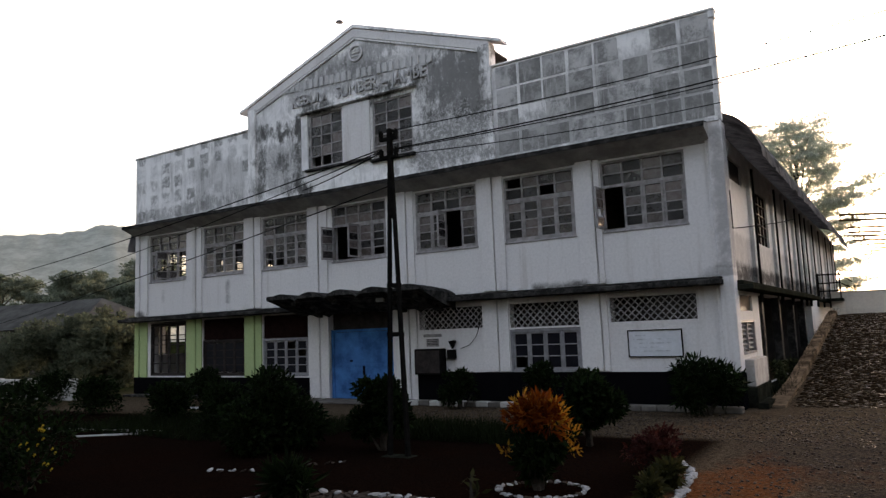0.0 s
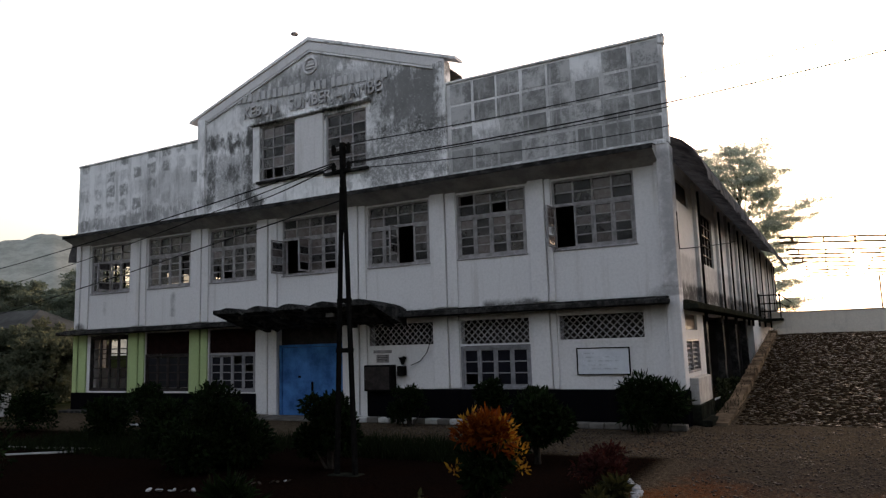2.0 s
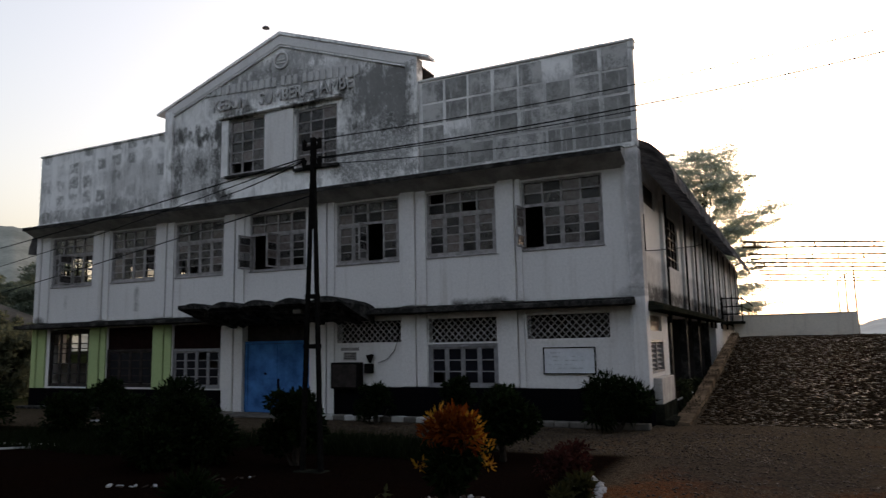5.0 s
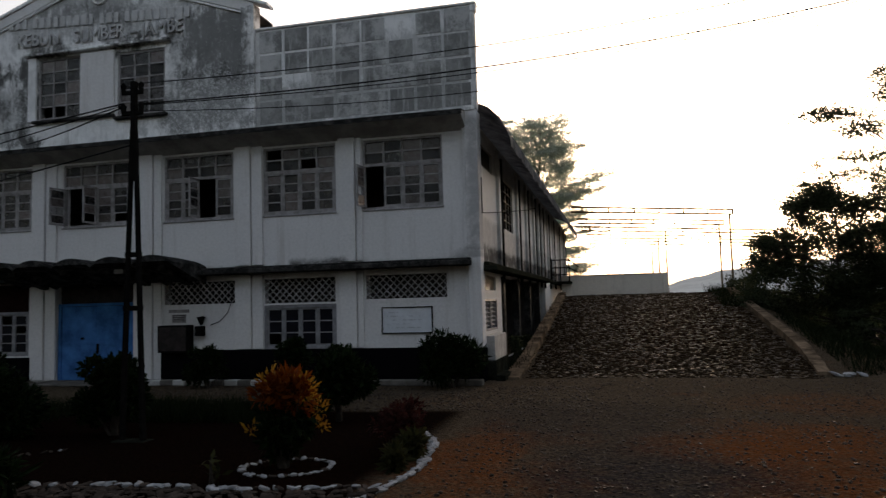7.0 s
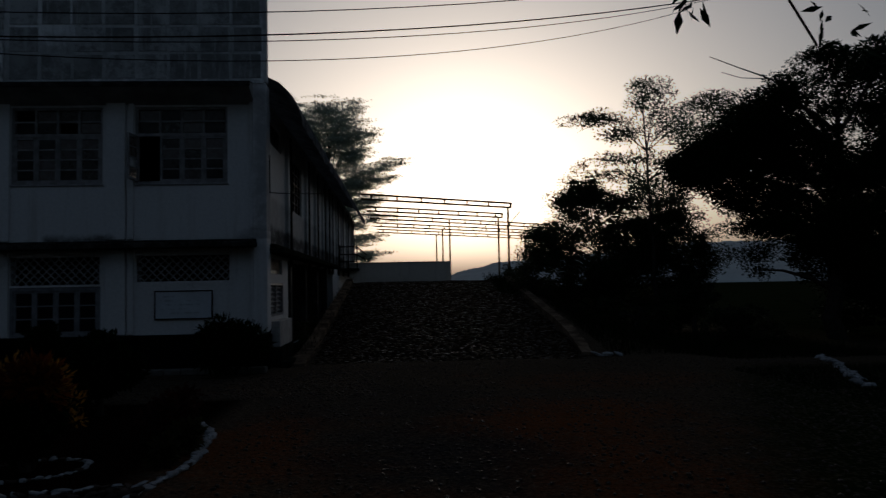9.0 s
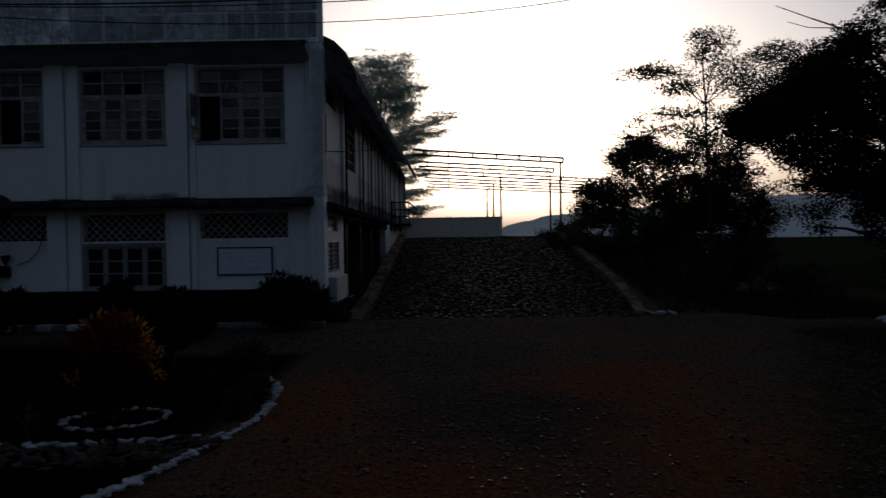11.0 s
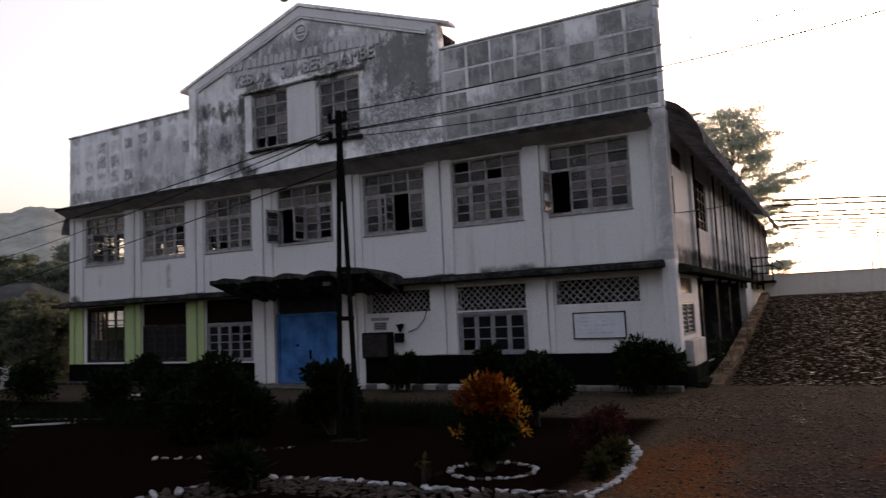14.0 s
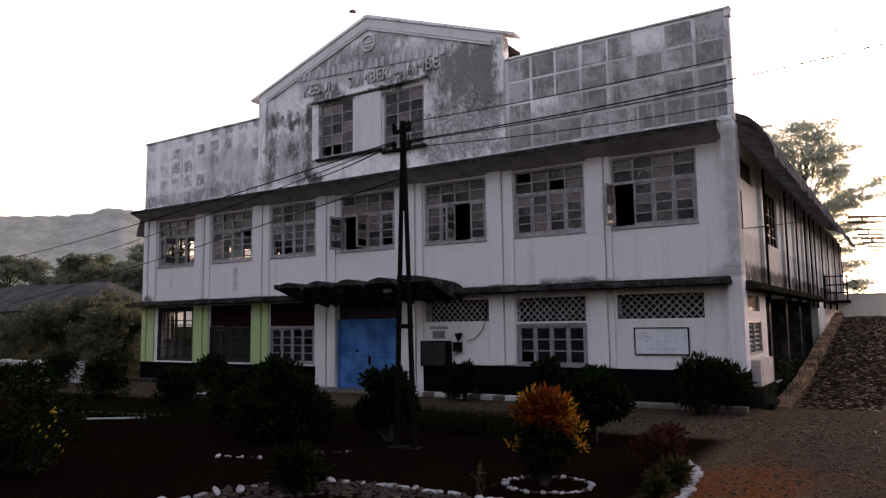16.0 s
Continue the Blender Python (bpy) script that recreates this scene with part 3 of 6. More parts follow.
# Both ridges carry their haze in the material colour.
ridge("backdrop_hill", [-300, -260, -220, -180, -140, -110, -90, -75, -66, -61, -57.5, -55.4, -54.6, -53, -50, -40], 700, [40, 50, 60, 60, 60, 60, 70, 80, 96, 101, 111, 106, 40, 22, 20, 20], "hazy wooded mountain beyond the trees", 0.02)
ridge("backdrop_ridge", [-14, 0, 3.2, 4.5, 6.2, 8, 14, 22, 30, 45, 70], 1500, [28, 26, 22, 33, 43, 52, 62, 80, 78, 70, 60], "distant hills under the low sun, haze in their colour", 0.06, M_FARHILL)

# ---------------------------------------------------------------- the office building
XL, XR, DEEP = -0.6, 23.1, 30.0
hall = thing("office_building", (11.3, 0, 0), "large weathered whitewashed three-storey plantation office with mouldy gable and parapets", "building")

UP = [(0.25, 2.62), (3.62, 5.92), (6.9, 9.14), (10.28, 12.6), (13.78, 16.02), (16.95, 19.14), (19.92, 22.17)]
UZ0, UZT, UZ1 = 4.62, 5.84, 6.53
LOW = [(0.35, 2.6, 0.8, 2.95), (3.6, 5.95, 0.8, 2.95), (6.9, 9.1, 0.8, 2.95), (10.05, 12.75, 0.02, 2.95), (13.8, 16.05, 2.2, 2.84), (16.95, 19.1, 0.88, 2.84), (19.97, 22.2, 2.2, 2.84)]
holes = [(a, b, UZ0, UZ1) for a, b in UP] + LOW
part("front_wall", pierced((XL, XR), (0, 7.1), 0.3, holes, lambda u, v, d: (u, d, v)), M_WALL, hall, "whitewashed plaster front wall with grey streaks")
SIDE = [(0.5, 2.3, 5.73, 6.3), (3.85, 6.3, 4.35, 5.95), (0.45, 2.3, 1.3, 2.08), (0.45, 2.3, 2.36, 2.76), (3.3, 16.6, 0.2, 2.8)]
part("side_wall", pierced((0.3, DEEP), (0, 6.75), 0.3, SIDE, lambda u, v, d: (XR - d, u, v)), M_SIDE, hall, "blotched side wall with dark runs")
FARW = [(0.8, 2.5, UZ0, UZ1), (4.2, 6.3, UZ0, UZ1), (6.7, 7.7, UZ0, UZ1), (0.85, 2.5, 1.62, 2.85), (4.0, 5.8, 0.9, 2.8)]
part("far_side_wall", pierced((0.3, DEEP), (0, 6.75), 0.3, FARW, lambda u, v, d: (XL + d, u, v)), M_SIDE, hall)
part("back_wall", boxes(((XL + 0.3, DEEP - 0.3, 0), (XR - 0.3, DEEP, 6.75))), M_SIDE, hall)
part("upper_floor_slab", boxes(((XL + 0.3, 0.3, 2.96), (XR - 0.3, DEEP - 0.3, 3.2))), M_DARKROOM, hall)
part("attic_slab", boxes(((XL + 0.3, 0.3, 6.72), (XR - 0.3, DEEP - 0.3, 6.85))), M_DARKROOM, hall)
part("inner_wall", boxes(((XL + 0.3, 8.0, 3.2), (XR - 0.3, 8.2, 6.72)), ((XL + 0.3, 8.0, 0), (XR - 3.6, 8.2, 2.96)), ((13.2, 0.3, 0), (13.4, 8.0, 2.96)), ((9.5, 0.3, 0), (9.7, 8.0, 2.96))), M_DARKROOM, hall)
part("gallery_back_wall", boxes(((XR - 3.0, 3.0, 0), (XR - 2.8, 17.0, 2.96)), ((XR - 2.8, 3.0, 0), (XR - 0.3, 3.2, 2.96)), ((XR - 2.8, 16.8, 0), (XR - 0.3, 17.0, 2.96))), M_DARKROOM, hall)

# window mullions in the far side wall, through which daylight shows
for y0, y1, z0, z1 in FARW:
    n, r = (1, 2) if z0 == 1.62 else (4, 6)
    dy, dz = (y1 - y0) / n, (z1 - z0) / r
    gaps = [(y0 + dy * i + 0.03, y0 + dy * (i + 1) - 0.03, z0 + dz * j + 0.02, z0 + dz * (j + 1) - 0.02) for i in range(n) for j in range(r)]
    bm = pierced((y0, y1), (z0, z1), 0.06, gaps, lambda u, v, d: (XL + 0.1 + d, u, v))
    part("window", bm, M_DARKWOOD, hall, "dark mullioned far window")

# pilasters: paired strips beside every bay line, on both storeys
STRIPS = [(-0.62, 0.16), (2.7, 3.56), (6.0, 6.86), (9.22, 10.08), (12.85, 13.72), (16.1, 16.94), (19.24, 19.9), (22.72, 23.12)]
GROOVES = [-0.33, 3.25, 6.52, 9.7, 13.45, 16.6, 19.73, 22.95]
for k, (a, b) in enumerate(STRIPS):
    groove = GROOVES[k]
    green = k < 3
    for lo, hi, mat in ((0.92 if k > 4 else (0.74 if green else 0.06), 2.98, M_GREEN if green else M_WALL), (3.24, 6.74, M_WALL)):
        bm = boxes(((a, -0.09, lo), (groove - 0.02, -0.002, hi)), ((groove + 0.02, -0.06, lo), (b, -0.002, hi)), bevel=0.008)
        part("pilaster", bm, mat, hall, "pale green painted pilaster" if mat is M_GREEN else "")
part("corner_pier", boxes(((XR - 0.3, -0.14, 0.86), (XR + 0.05, 0.36, 7.08)), bevel=0.02), M_WALL, hall, "streaked corner pier")
# Black foot added at the corner, where the dark shrub stands in front.
part("pier_base", boxes(((XR - 0.31, -0.16, 0.0), (XR + 0.07, 0.37, 0.86)), bevel=0.02), M_BLACK, hall, "black foot added to the corner pier behind the shrub")

# black wainscot under the windows
for a, b in ((XL, 2.2), (2.2, 5.5), (5.5, 9.2), (13.75, 16.9), (16.9, 19.2), (19.2, XR - 0.32)):
    top = 0.9 if a > 13 else 0.74
    part("wainscot", boxes(((a, -0.115, 0.05), (b - 0.004, -0.003, top)), bevel=0.006), M_BLACK, hall, "black painted dado")
part("plinth_step", boxes(((XL, -0.62, 0.0), (9.1, -0.12, 0.09)), ((13.3, -0.62, 0.0), (XR, -0.12, 0.09)), bevel=0.015), M_LEDGE, hall)

# ledge between the storeys, cornice under the parapet
part("ledge", boxes(((-1.2, -0.5, 3.0), (22.91, 0.0, 3.14)), bevel=0.02), M_LEDGE, hall, "black-moulded concrete ledge")
part("ledge_cap", boxes(((-1.0, -0.3, 3.142), (22.9, -0.005, 3.2)), bevel=0.02), M_LEDGE, hall)
part("cornice", extrude_profile([(-0.66, 6.97), (-0.66, 6.87), (-0.6, 6.85), (-0.3, 6.72), (-0.004, 6.58), (-0.004, 7.1), (-0.12, 7.1), (-0.3, 7.02)], XL - 0.1, 22.84, "x"), M_SOFFIT, hall, "projecting cornice with a coved grey soffit")
part("cornice_lip", extrude_profile([(-0.68, 6.985), (-0.68, 6.86), (-0.662, 6.86), (-0.662, 6.972), (-0.3, 7.023), (-0.3, 7.035)], XL - 0.12, 22.86, "x"), M_LEDGE, hall, "black-stained cornice lip")

# parapets, left and right of the gable
PZ0, PZ1 = 7.1, 9.92
for a, b in ((XL, 6.45), (16.8, XR + 0.06)):
    par = part("parapet", boxes(((a, -0.1, PZ0), (b, 0.12, PZ1)), bevel=0.01), M_PARAPET, hall, "weathered grey parapet of square panels")
    part("coping", boxes(((a - 0.04, -0.15, PZ1 + 0.002), (b + 0.05, 0.17, PZ1 + 0.07)), bevel=0.015), M_PARAPET, hall)
    if a < 5:
        continue
    n = 8
    w = (b - a - 0.2) / n
    rng = np.random.default_rng(3)
    small = bmesh.new()
    box(small, (-w / 2 + 0.05, -0.012, -0.29), (w / 2 - 0.05, 0.012, 0.29), bevel=0.004)
    pm = mesh_of(small, "panel", M_PANEL)
    for i in range(n):
        for j in range(4):
            if rng.random() < (0.2 if j == 3 else 0.02):
                continue
            ob = new("panel", pm)
            ob.scale = (0.98 + 0.08 * rng.random(), 1, 1.0 + 0.1 * rng.random())
            ob.location = (a + 0.1 + w * (i + 0.5) + 0.02 * rng.normal(), -0.1, 7.1 + 0.42 + 0.68 * j)
            adopt(ob, par)
part("coping_end", boxes(((XR - 0.06, -0.13, PZ1 - 0.2), (XR + 0.1, 0.1, PZ1 + 0.09)), bevel=0.03), M_PARAPET, hall)
for a, b in ((XL, 6.4), (16.86, XR)):
    part("lower_band", boxes(((a, -0.17, 7.06), (b, -0.102, 7.16)), bevel=0.01), M_PARAPET, hall)

# the gable
GL, GR, GC = 6.45, 16.8, 11.61
ZE, ZA = 10.71, 12.5


def gable_sheet():
    bm = pierced((GL, GR), (7.1, ZE), 0.3, [(9.42, 10.95, 7.97, 9.9), (12.25, 13.88, 7.85, 9.81)], lambda u, v, d: (u, d - 0.12, v))
    tri = [(GL, ZE), (GR, ZE), (GC, ZA - 0.02)]
    ends = [[bm.verts.new((x, y, z)) for x, z in tri] for y in (-0.12, 0.18)]
    bm.faces.new(ends[0])
    bm.faces.new(ends[1][::-1])
    for i in (1, 2):
        j = (i + 1) % 3
        bm.faces.new([ends[0][i], ends[0][j], ends[1][j], ends[1][i]])
    bmesh.ops.remove_doubles(bm, verts=bm.verts, dist=0.001)
    return bm


gable = part("gable_wall", gable_sheet(), M_GABLE, hall, "gable with peeling whitewash and black mould")
for x0, x1 in ((GL - 0.02, GL + 0.34), (GR - 0.38, GR + 0.02)):
    part("gable_pilaster", boxes(((x0, -0.24, 7.08), (x1, -0.121, ZE - 0.05)), bevel=0.012), M_GABLE, hall)
slope = (ZA - ZE) / (GR - GC)
for s in (-1, 1):
    edge = GR if s > 0 else GL
    out = GC + s * (abs(edge - GC) + (0.42 if s > 0 else 0.45))
    zo = ZA - slope * abs(out - GC)
    prof = [(GC, ZA + 0.05), (out, zo + 0.05), (out, zo + 0.13), (GC, ZA + 0.16)]
    part("verge_roof", extrude_profile(prof, -0.24, 0.2), M_GABLE, hall, "pale sloping verge of the gable")
    prof = [(GC, ZA - 0.27), (edge, ZE - 0.27), (edge, ZE + 0.03), (GC, ZA + 0.03)]
    part("raking_band", extrude_profile(prof, -0.2, -0.122), M_WALL, hall, "white raking band")
    prof = [(GC, ZA - 0.345), (edge, ZE - 0.345), (edge, ZE - 0.28), (GC, ZA - 0.28)]
    part("raking_moulding", extrude_profile(prof, -0.18, -0.122), M_PARAPET, hall)
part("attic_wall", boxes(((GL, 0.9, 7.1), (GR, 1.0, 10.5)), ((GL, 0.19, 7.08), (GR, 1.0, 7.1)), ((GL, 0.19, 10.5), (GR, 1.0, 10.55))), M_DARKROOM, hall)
part("gable_panel", boxes(((11.03, -0.2, 7.95), (12.19, -0.122, 9.9)), bevel=0.012), M_WALL, hall, "white plaster panel between the gable windows")
part("gable_sill", boxes(((9.3, -0.26, 7.86), (11.0, -0.122, 7.94)), ((11.02, -0.22, 7.86), (12.2, -0.122, 7.93)), ((12.22, -0.26, 7.74), (13.98, -0.122, 7.83)), bevel=0.012), M_LEDGE, hall)
part("gable_hood", boxes(((9.0, -0.3, 9.96), (14.1, -0.122, 10.04)), bevel=0.02), M_GABLE, hall)

# raised sign: plain blocks for the upper line, letters for the lower
shapes = []
for wide in (0.085, 0.07, 0.095):
    block = bmesh.new()
    box(block, (-wide, -0.03, -0.17), (wide, 0.02, 0.17), bevel=0.02)
    shapes.append(mesh_of(block, "raised_block", M_LETTER))
words, x = [3, 9, 3, 9], 8.42
for count in words:
    for i in range(count):
        ob = new("raised_block", shapes[(i * 5 + count) % 3])
        ob.location = (x, -0.14, 11.1 - 0.053 * (x - 8.4))
        ob.scale = (0.95 + 0.15 * ((i * 7) % 3) / 2, 1, 1.0)
        adopt(ob, gable)
        x += 0.255
    x += 0.12
for word, x0, x1, zw in (("KEBUN", 8.66, 10.2, 10.33), ("SUMBER", 10.72, 12.53, 10.26), ("-", 12.72, 12.94, 10.24), ("JAMBE", 13.1, 14.52, 10.21)):
    cu = bpy.data.curves.new("lettering", "FONT")
    cu.body, cu.size, cu.extrude, cu.bevel_depth = word, 0.58, 0.035, 0.006
    cu.align_x = "CENTER"
    tmp = bpy.data.objects.new("tmp", cu)
    me = bpy.data.meshes.new_from_object(tmp)
    bpy.data.objects.remove(tmp)
    me.materials.clear()
    me.materials.append(M_LETTER)
    wide = max(v.co.x for v in me.vertices) - min(v.co.x for v in me.vertices)
    ob = new("lettering", me)
    ob.matrix_basis = Matrix.Translation(((x0 + x1) / 2, -0.15, zw)) @ pose(0, 0, 0, 90) @ Matrix.Diagonal(((x1 - x0) / wide, 1, 1, 1))
    adopt(ob, gable)
    tagged(ob, "raised plaster letters")


def emblem():
    bm = bmesh.new()
    n = 28
    for i in range(n):
        a, b = 2 * math.pi * i / n, 2 * math.pi * (i + 1) / n
        rod(bm, (11.63 + 0.27 * math.cos(a), -0.15, 11.66 + 0.27 * math.sin(a)), (11.63 + 0.27 * math.cos(b), -0.15, 11.66 + 0.27 * math.sin(b)), 0.035, sides=6)
    for dz, w in ((0.03, 0.16), (-0.08, 0.19)):
        box(bm, (11.63 - w, -0.16, 11.66 + dz - 0.025), (11.63 + w, -0.122, 11.66 + dz + 0.025), bevel=0.008)
    return bm


part("emblem", emblem(), M_WALL, gable, "round raised plaster emblem")

# ---- windows
PANE = {}


def pane(w, h, m, parent, thick=0.006, glass=M_PANE):
    key = (round(w, 3), round(h, 3), glass.name)
    if key not in PANE:
        bm = bmesh.new()
        box(bm, (-w / 2, -thick / 2, -h / 2), (w / 2, thick / 2, h / 2))
        PANE[key] = mesh_of(bm, "pane", glass)
    ob = new("pane", PANE[key])
    ob.matrix_basis = m
    adopt(ob, parent)


def leaf(w, h, rows, m, parent, material, rng, gone=0.08, depth=0.04, cols=1, glass=M_PANE, empty=()):
    """One casement: stiles, rails and glazing bars, with panes; local x across, z up, origin at the lower hinge corner."""
    s = 0.055
    ih, iw = (h - 2 * s) / rows, (w - 2 * s) / cols
    gaps = [(s + iw * c + (0.016 if c else 0), s + iw * (c + 1) - (0.016 if c < cols - 1 else 0), s + ih * i + (0.016 if i else 0), s + ih * (i + 1) - (0.016 if i < rows - 1 else 0)) for c in range(cols) for i in range(rows)]
    bm = pierced((0, w), (0, h), depth, gaps, lambda u, v, d: m @ Vector((u, d - depth / 2, v)))
    ob = part("casement", bm, material, parent)
    for c in range(cols):
        for i in range(rows):
            if rng.random() > gone and i not in empty:
                pane(iw - 0.02, ih - 0.03, m @ Matrix.Translation((s + iw * (c + 0.5), 0, s + ih * (i + 0.5))), parent, glass=glass)
    return ob


EMPTY = {(1, 3): (1, 2), (2, 0): (0, 1), (2, 1): (0,)}  # broken panes: (window, casement): rows from below


def upper_window(k, a, b, opened, lost=0.06):
    rng = np.random.default_rng(20 + k)
    fr = 0.06
    w = (b - a - 2 * fr) / 4
    zmid = (UZT + 0.04 + UZ1 - fr) / 2
    gaps = [(a + fr, b - fr, UZ0 + fr, UZT - 0.04)]
    for i in range(4):
        u0, u1 = a + fr + w * i + (0.025 if i else 0), a + fr + w * (i + 1) - (0.025 if i < 3 else 0)
        gaps += [(u0, u1, UZT + 0.04, zmid - 0.02), (u0, u1, zmid + 0.02, UZ1 - fr)]
    bm = pierced((a, b), (UZ0, UZ1), 0.1, gaps, lambda u, v, d: (u, 0.03 + d, v))
    win = part("window", bm, M_FRAME, hall, "grey timber window of small panes with transom lights")
    ph = (UZ1 - fr - UZT - 0.04) / 2
    for i in range(4):
        for j in range(2):
            if rng.random() > 0.04:
                pane(w - 0.06, ph - 0.04, Matrix.Translation((a + fr + w * (i + 0.5), 0.08, UZT + 0.04 + ph * (j + 0.5))), win)
    h = UZT - 0.04 - UZ0 - fr
    for i in range(4):
        x = a + fr + w * i
        turn = opened.get(i, 0)
        if turn > 0:      # hung on its left stile, swung outwards
            m = Matrix.Translation((x, 0.02, UZ0 + fr)) @ pose(0, 0, 0, 0, 0, -turn)
        elif turn < 0:    # hung on its right stile
            m = Matrix.Translation((x + w, 0.02, UZ0 + fr)) @ pose(0, 0, 0, 0, 0, -turn) @ Matrix.Diagonal((-1, 1, 1, 1))
        else:
            m = Matrix.Translation((x, 0.07, UZ0 + fr))
        leaf(w - 0.012, h, 4, m, win, M_FRAME, rng, lost if turn == 0 else 0.3, empty=EMPTY.get((k, i), ()))
    part("window_sill", boxes(((a - 0.02, -0.03, UZ0 - 0.045), (b + 0.02, 0.02, UZ0 - 0.004)), bevel=0.008), M_FRAME, hall)


OPEN = {0: {1: -85}, 1: {}, 2: {}, 3: {0: 100, 1: -88}, 4: {2: 88}, 5: {}, 6: {0: 95}}
for k, (a, b) in enumerate(UP):
    upper_window(k, a, b, OPEN[k], 0.75 if k == 0 else 0.03)


def gable_window(a, b, z0, z1, gone):
    rng = np.random.default_rng(int(a * 10))
    fr, cols, rows = 0.07, 3, 5
    w, h = (b - a - 2 * fr) / cols, (z1 - z0 - 2 * fr) / rows
    gaps = [(a + fr + w * i + (0.022 if i else 0), a + fr + w * (i + 1) - (0.022 if i < cols - 1 else 0), z0 + fr + h * j + (0.02 if j else 0), z0 + fr + h * (j + 1) - (0.02 if j < rows - 1 else 0)) for i in range(cols) for j in range(rows)]
    bm = pierced((a, b), (z0, z1), 0.07, gaps, lambda u, v, d: (u, d - 0.08, v))
    win = part("window", bm, M_FRAME, hall, "tall gable window with a few missing panes")
    for i in range(cols):
        for j in range(rows):
            if (i, j) not in gone:
                pane(w - 0.05, h - 0.04, Matrix.Translation((a + fr + w * (i + 0.5), -0.05, z0 + fr + h * (j + 0.5))), win)


gable_window(9.42, 10.95, 7.97, 9.9, {(0, 0), (1, 0)})
gable_window(12.25, 13.88, 7.85, 9.81, set())
part("window_jamb", boxes(((9.1, -0.19, 7.94), (9.4, -0.122, 9.94)), bevel=0.01), M_PARAPET, hall, "pale plaster jamb beside the gable window")


def ground_window(a, b, z0, z1, material, rows, label, seed, gone=0.1):
    rng = np.random.default_rng(seed)
    fr = 0.07
    bm = pierced((a, b), (z0, z1), 0.13, [(a + fr, b - fr, z0 + fr, z1 - fr)], lambda u, v, d: (u, d, v))
    win = part("window", bm, material, hall, label)
    w = (b - a - 2 * fr) / 4
    for i in range(4):
        leaf(w - 0.012, z1 - z0 - 2 * fr, rows, Matrix.Translation((a + fr + w * i, 0.06, z0 + fr)), win, material, rng, gone, glass=M_DARKPANE)


ground_window(0.35, 2.6, 0.8, 2.9, M_DARKWOOD, 5, "dark wooden mullioned window", 31, 1.0)
ground_window(3.6, 5.95, 0.8, 2.15, M_DARKWOOD, 4, "dark wooden mullioned window", 32)
ground_window(6.9, 9.1, 0.78, 2.12, M_WHITEFRAME, 4, "dull white casement window", 33)
ground_window(16.95, 19.1, 0.9, 2.1, M_WHITEFRAME, 3, "dull white casement window with dark panes", 34)
part("boarding", boxes(((3.6, 0.06, 2.16), (5.95, 0.1, 2.94)), ((6.9, 0.06, 2.13), (9.1, 0.1, 2.94))), M_REDBOARD, hall, "dark red boarding over the windows")


def lattice(a, b, z0, z1):
    """Crossed concrete slats over a dark opening."""
    screen = part("vent_screen", boxes(((a - 0.02, -0.006, z0 - 0.05), (b + 0.02, 0.1, z0)), ((a - 0.02, -0.006, z1), (b + 0.02, 0.1, z1 + 0.04)), ((a - 0.02, -0.006, z0), (a, 0.1, z1)), ((b, -0.006, z0), (b + 0.02, 0.1, z1))), M_WALL, hall, "diamond lattice vent screen")
    h = z1 - z0
    step = 0.196
    for s in (-1, 1):
        n = int((b - a + h) / step) + 1
        for i in range(n):
            u0 = a - h + step * i if s > 0 else a + step * i
            p, q = (u0, z0), (u0 + s * h, z1)
            if s < 0:
                p, q = (u0, z0), (u0 - h, z1)
            (x0, y0), (x1, y1) = p, q
            if x0 < a:
                y0, x0 = y0 + (a - x0), a
            if x1 < a:
                y1, x1 = y1 - (a - x1), a
            if x1 > b:
                y1, x1 = y1 - (x1 - b), b
            if x0 > b:
                y0, x0 = y0 + (x0 - b), b
            if abs(x1 - x0) < 0.06:
                continue
            bm = bmesh.new()
            ln = math.hypot(x1 - x0, y1 - y0)
            m = Matrix.Translation(((x0 + x1) / 2, 0.03 + 0.009 * s, (y0 + y1) / 2)) @ pose(0, 0, 0, 0, -math.degrees(math.atan2(y1 - y0, x1 - x0)), 0)
            box(bm, (-ln / 2, -0.009, -0.014), (ln / 2, 0.009, 0.014), m)
            part("slat", bm, M_LATTICE, screen)


lattice(13.8, 16.05, 2.2, 2.84)
lattice(16.97, 19.08, 2.16, 2.84)
lattice(19.97, 22.2, 2.2, 2.84)

# ---- the blue gate and its canopy
gate = part("door", boxes(((10.1, 0.06, 0.03), (10.2, 0.22, 2.32)), ((12.62, 0.06, 0.03), (12.72, 0.22, 2.32)), ((10.2, 0.06, 2.24), (12.62, 0.22, 2.32))), M_BLUE, hall, "faded blue double gate under a dark fanlight")
for a, b in ((10.21, 11.405), (11.415, 12.61)):
    part("door_leaf", boxes(((a, 0.1, 0.05), (b, 0.15, 2.23)), ((a + 0.02, 0.08, 1.08), (b - 0.02, 0.1, 1.18)), bevel=0.006), M_BLUE, gate)
part("door_handle", boxes(((11.46, 0.03, 0.82), (11.52, 0.09, 1.12)), bevel=0.01), M_IRON, gate, "black iron handle")
part("door_bolt", boxes(((10.9, 0.05, 1.25), (11.0, 0.095, 1.31)), bevel=0.01), M_IRON, gate)
part("fanlight_board", boxes(((10.05, 0.24, 2.33), (12.75, 0.28, 2.95))), M_DARKWOOD, hall)
part("threshold", boxes(((9.9, -1.1, 0.0), (12.9, 0.02, 0.055)), bevel=0.015), M_CONC, hall)


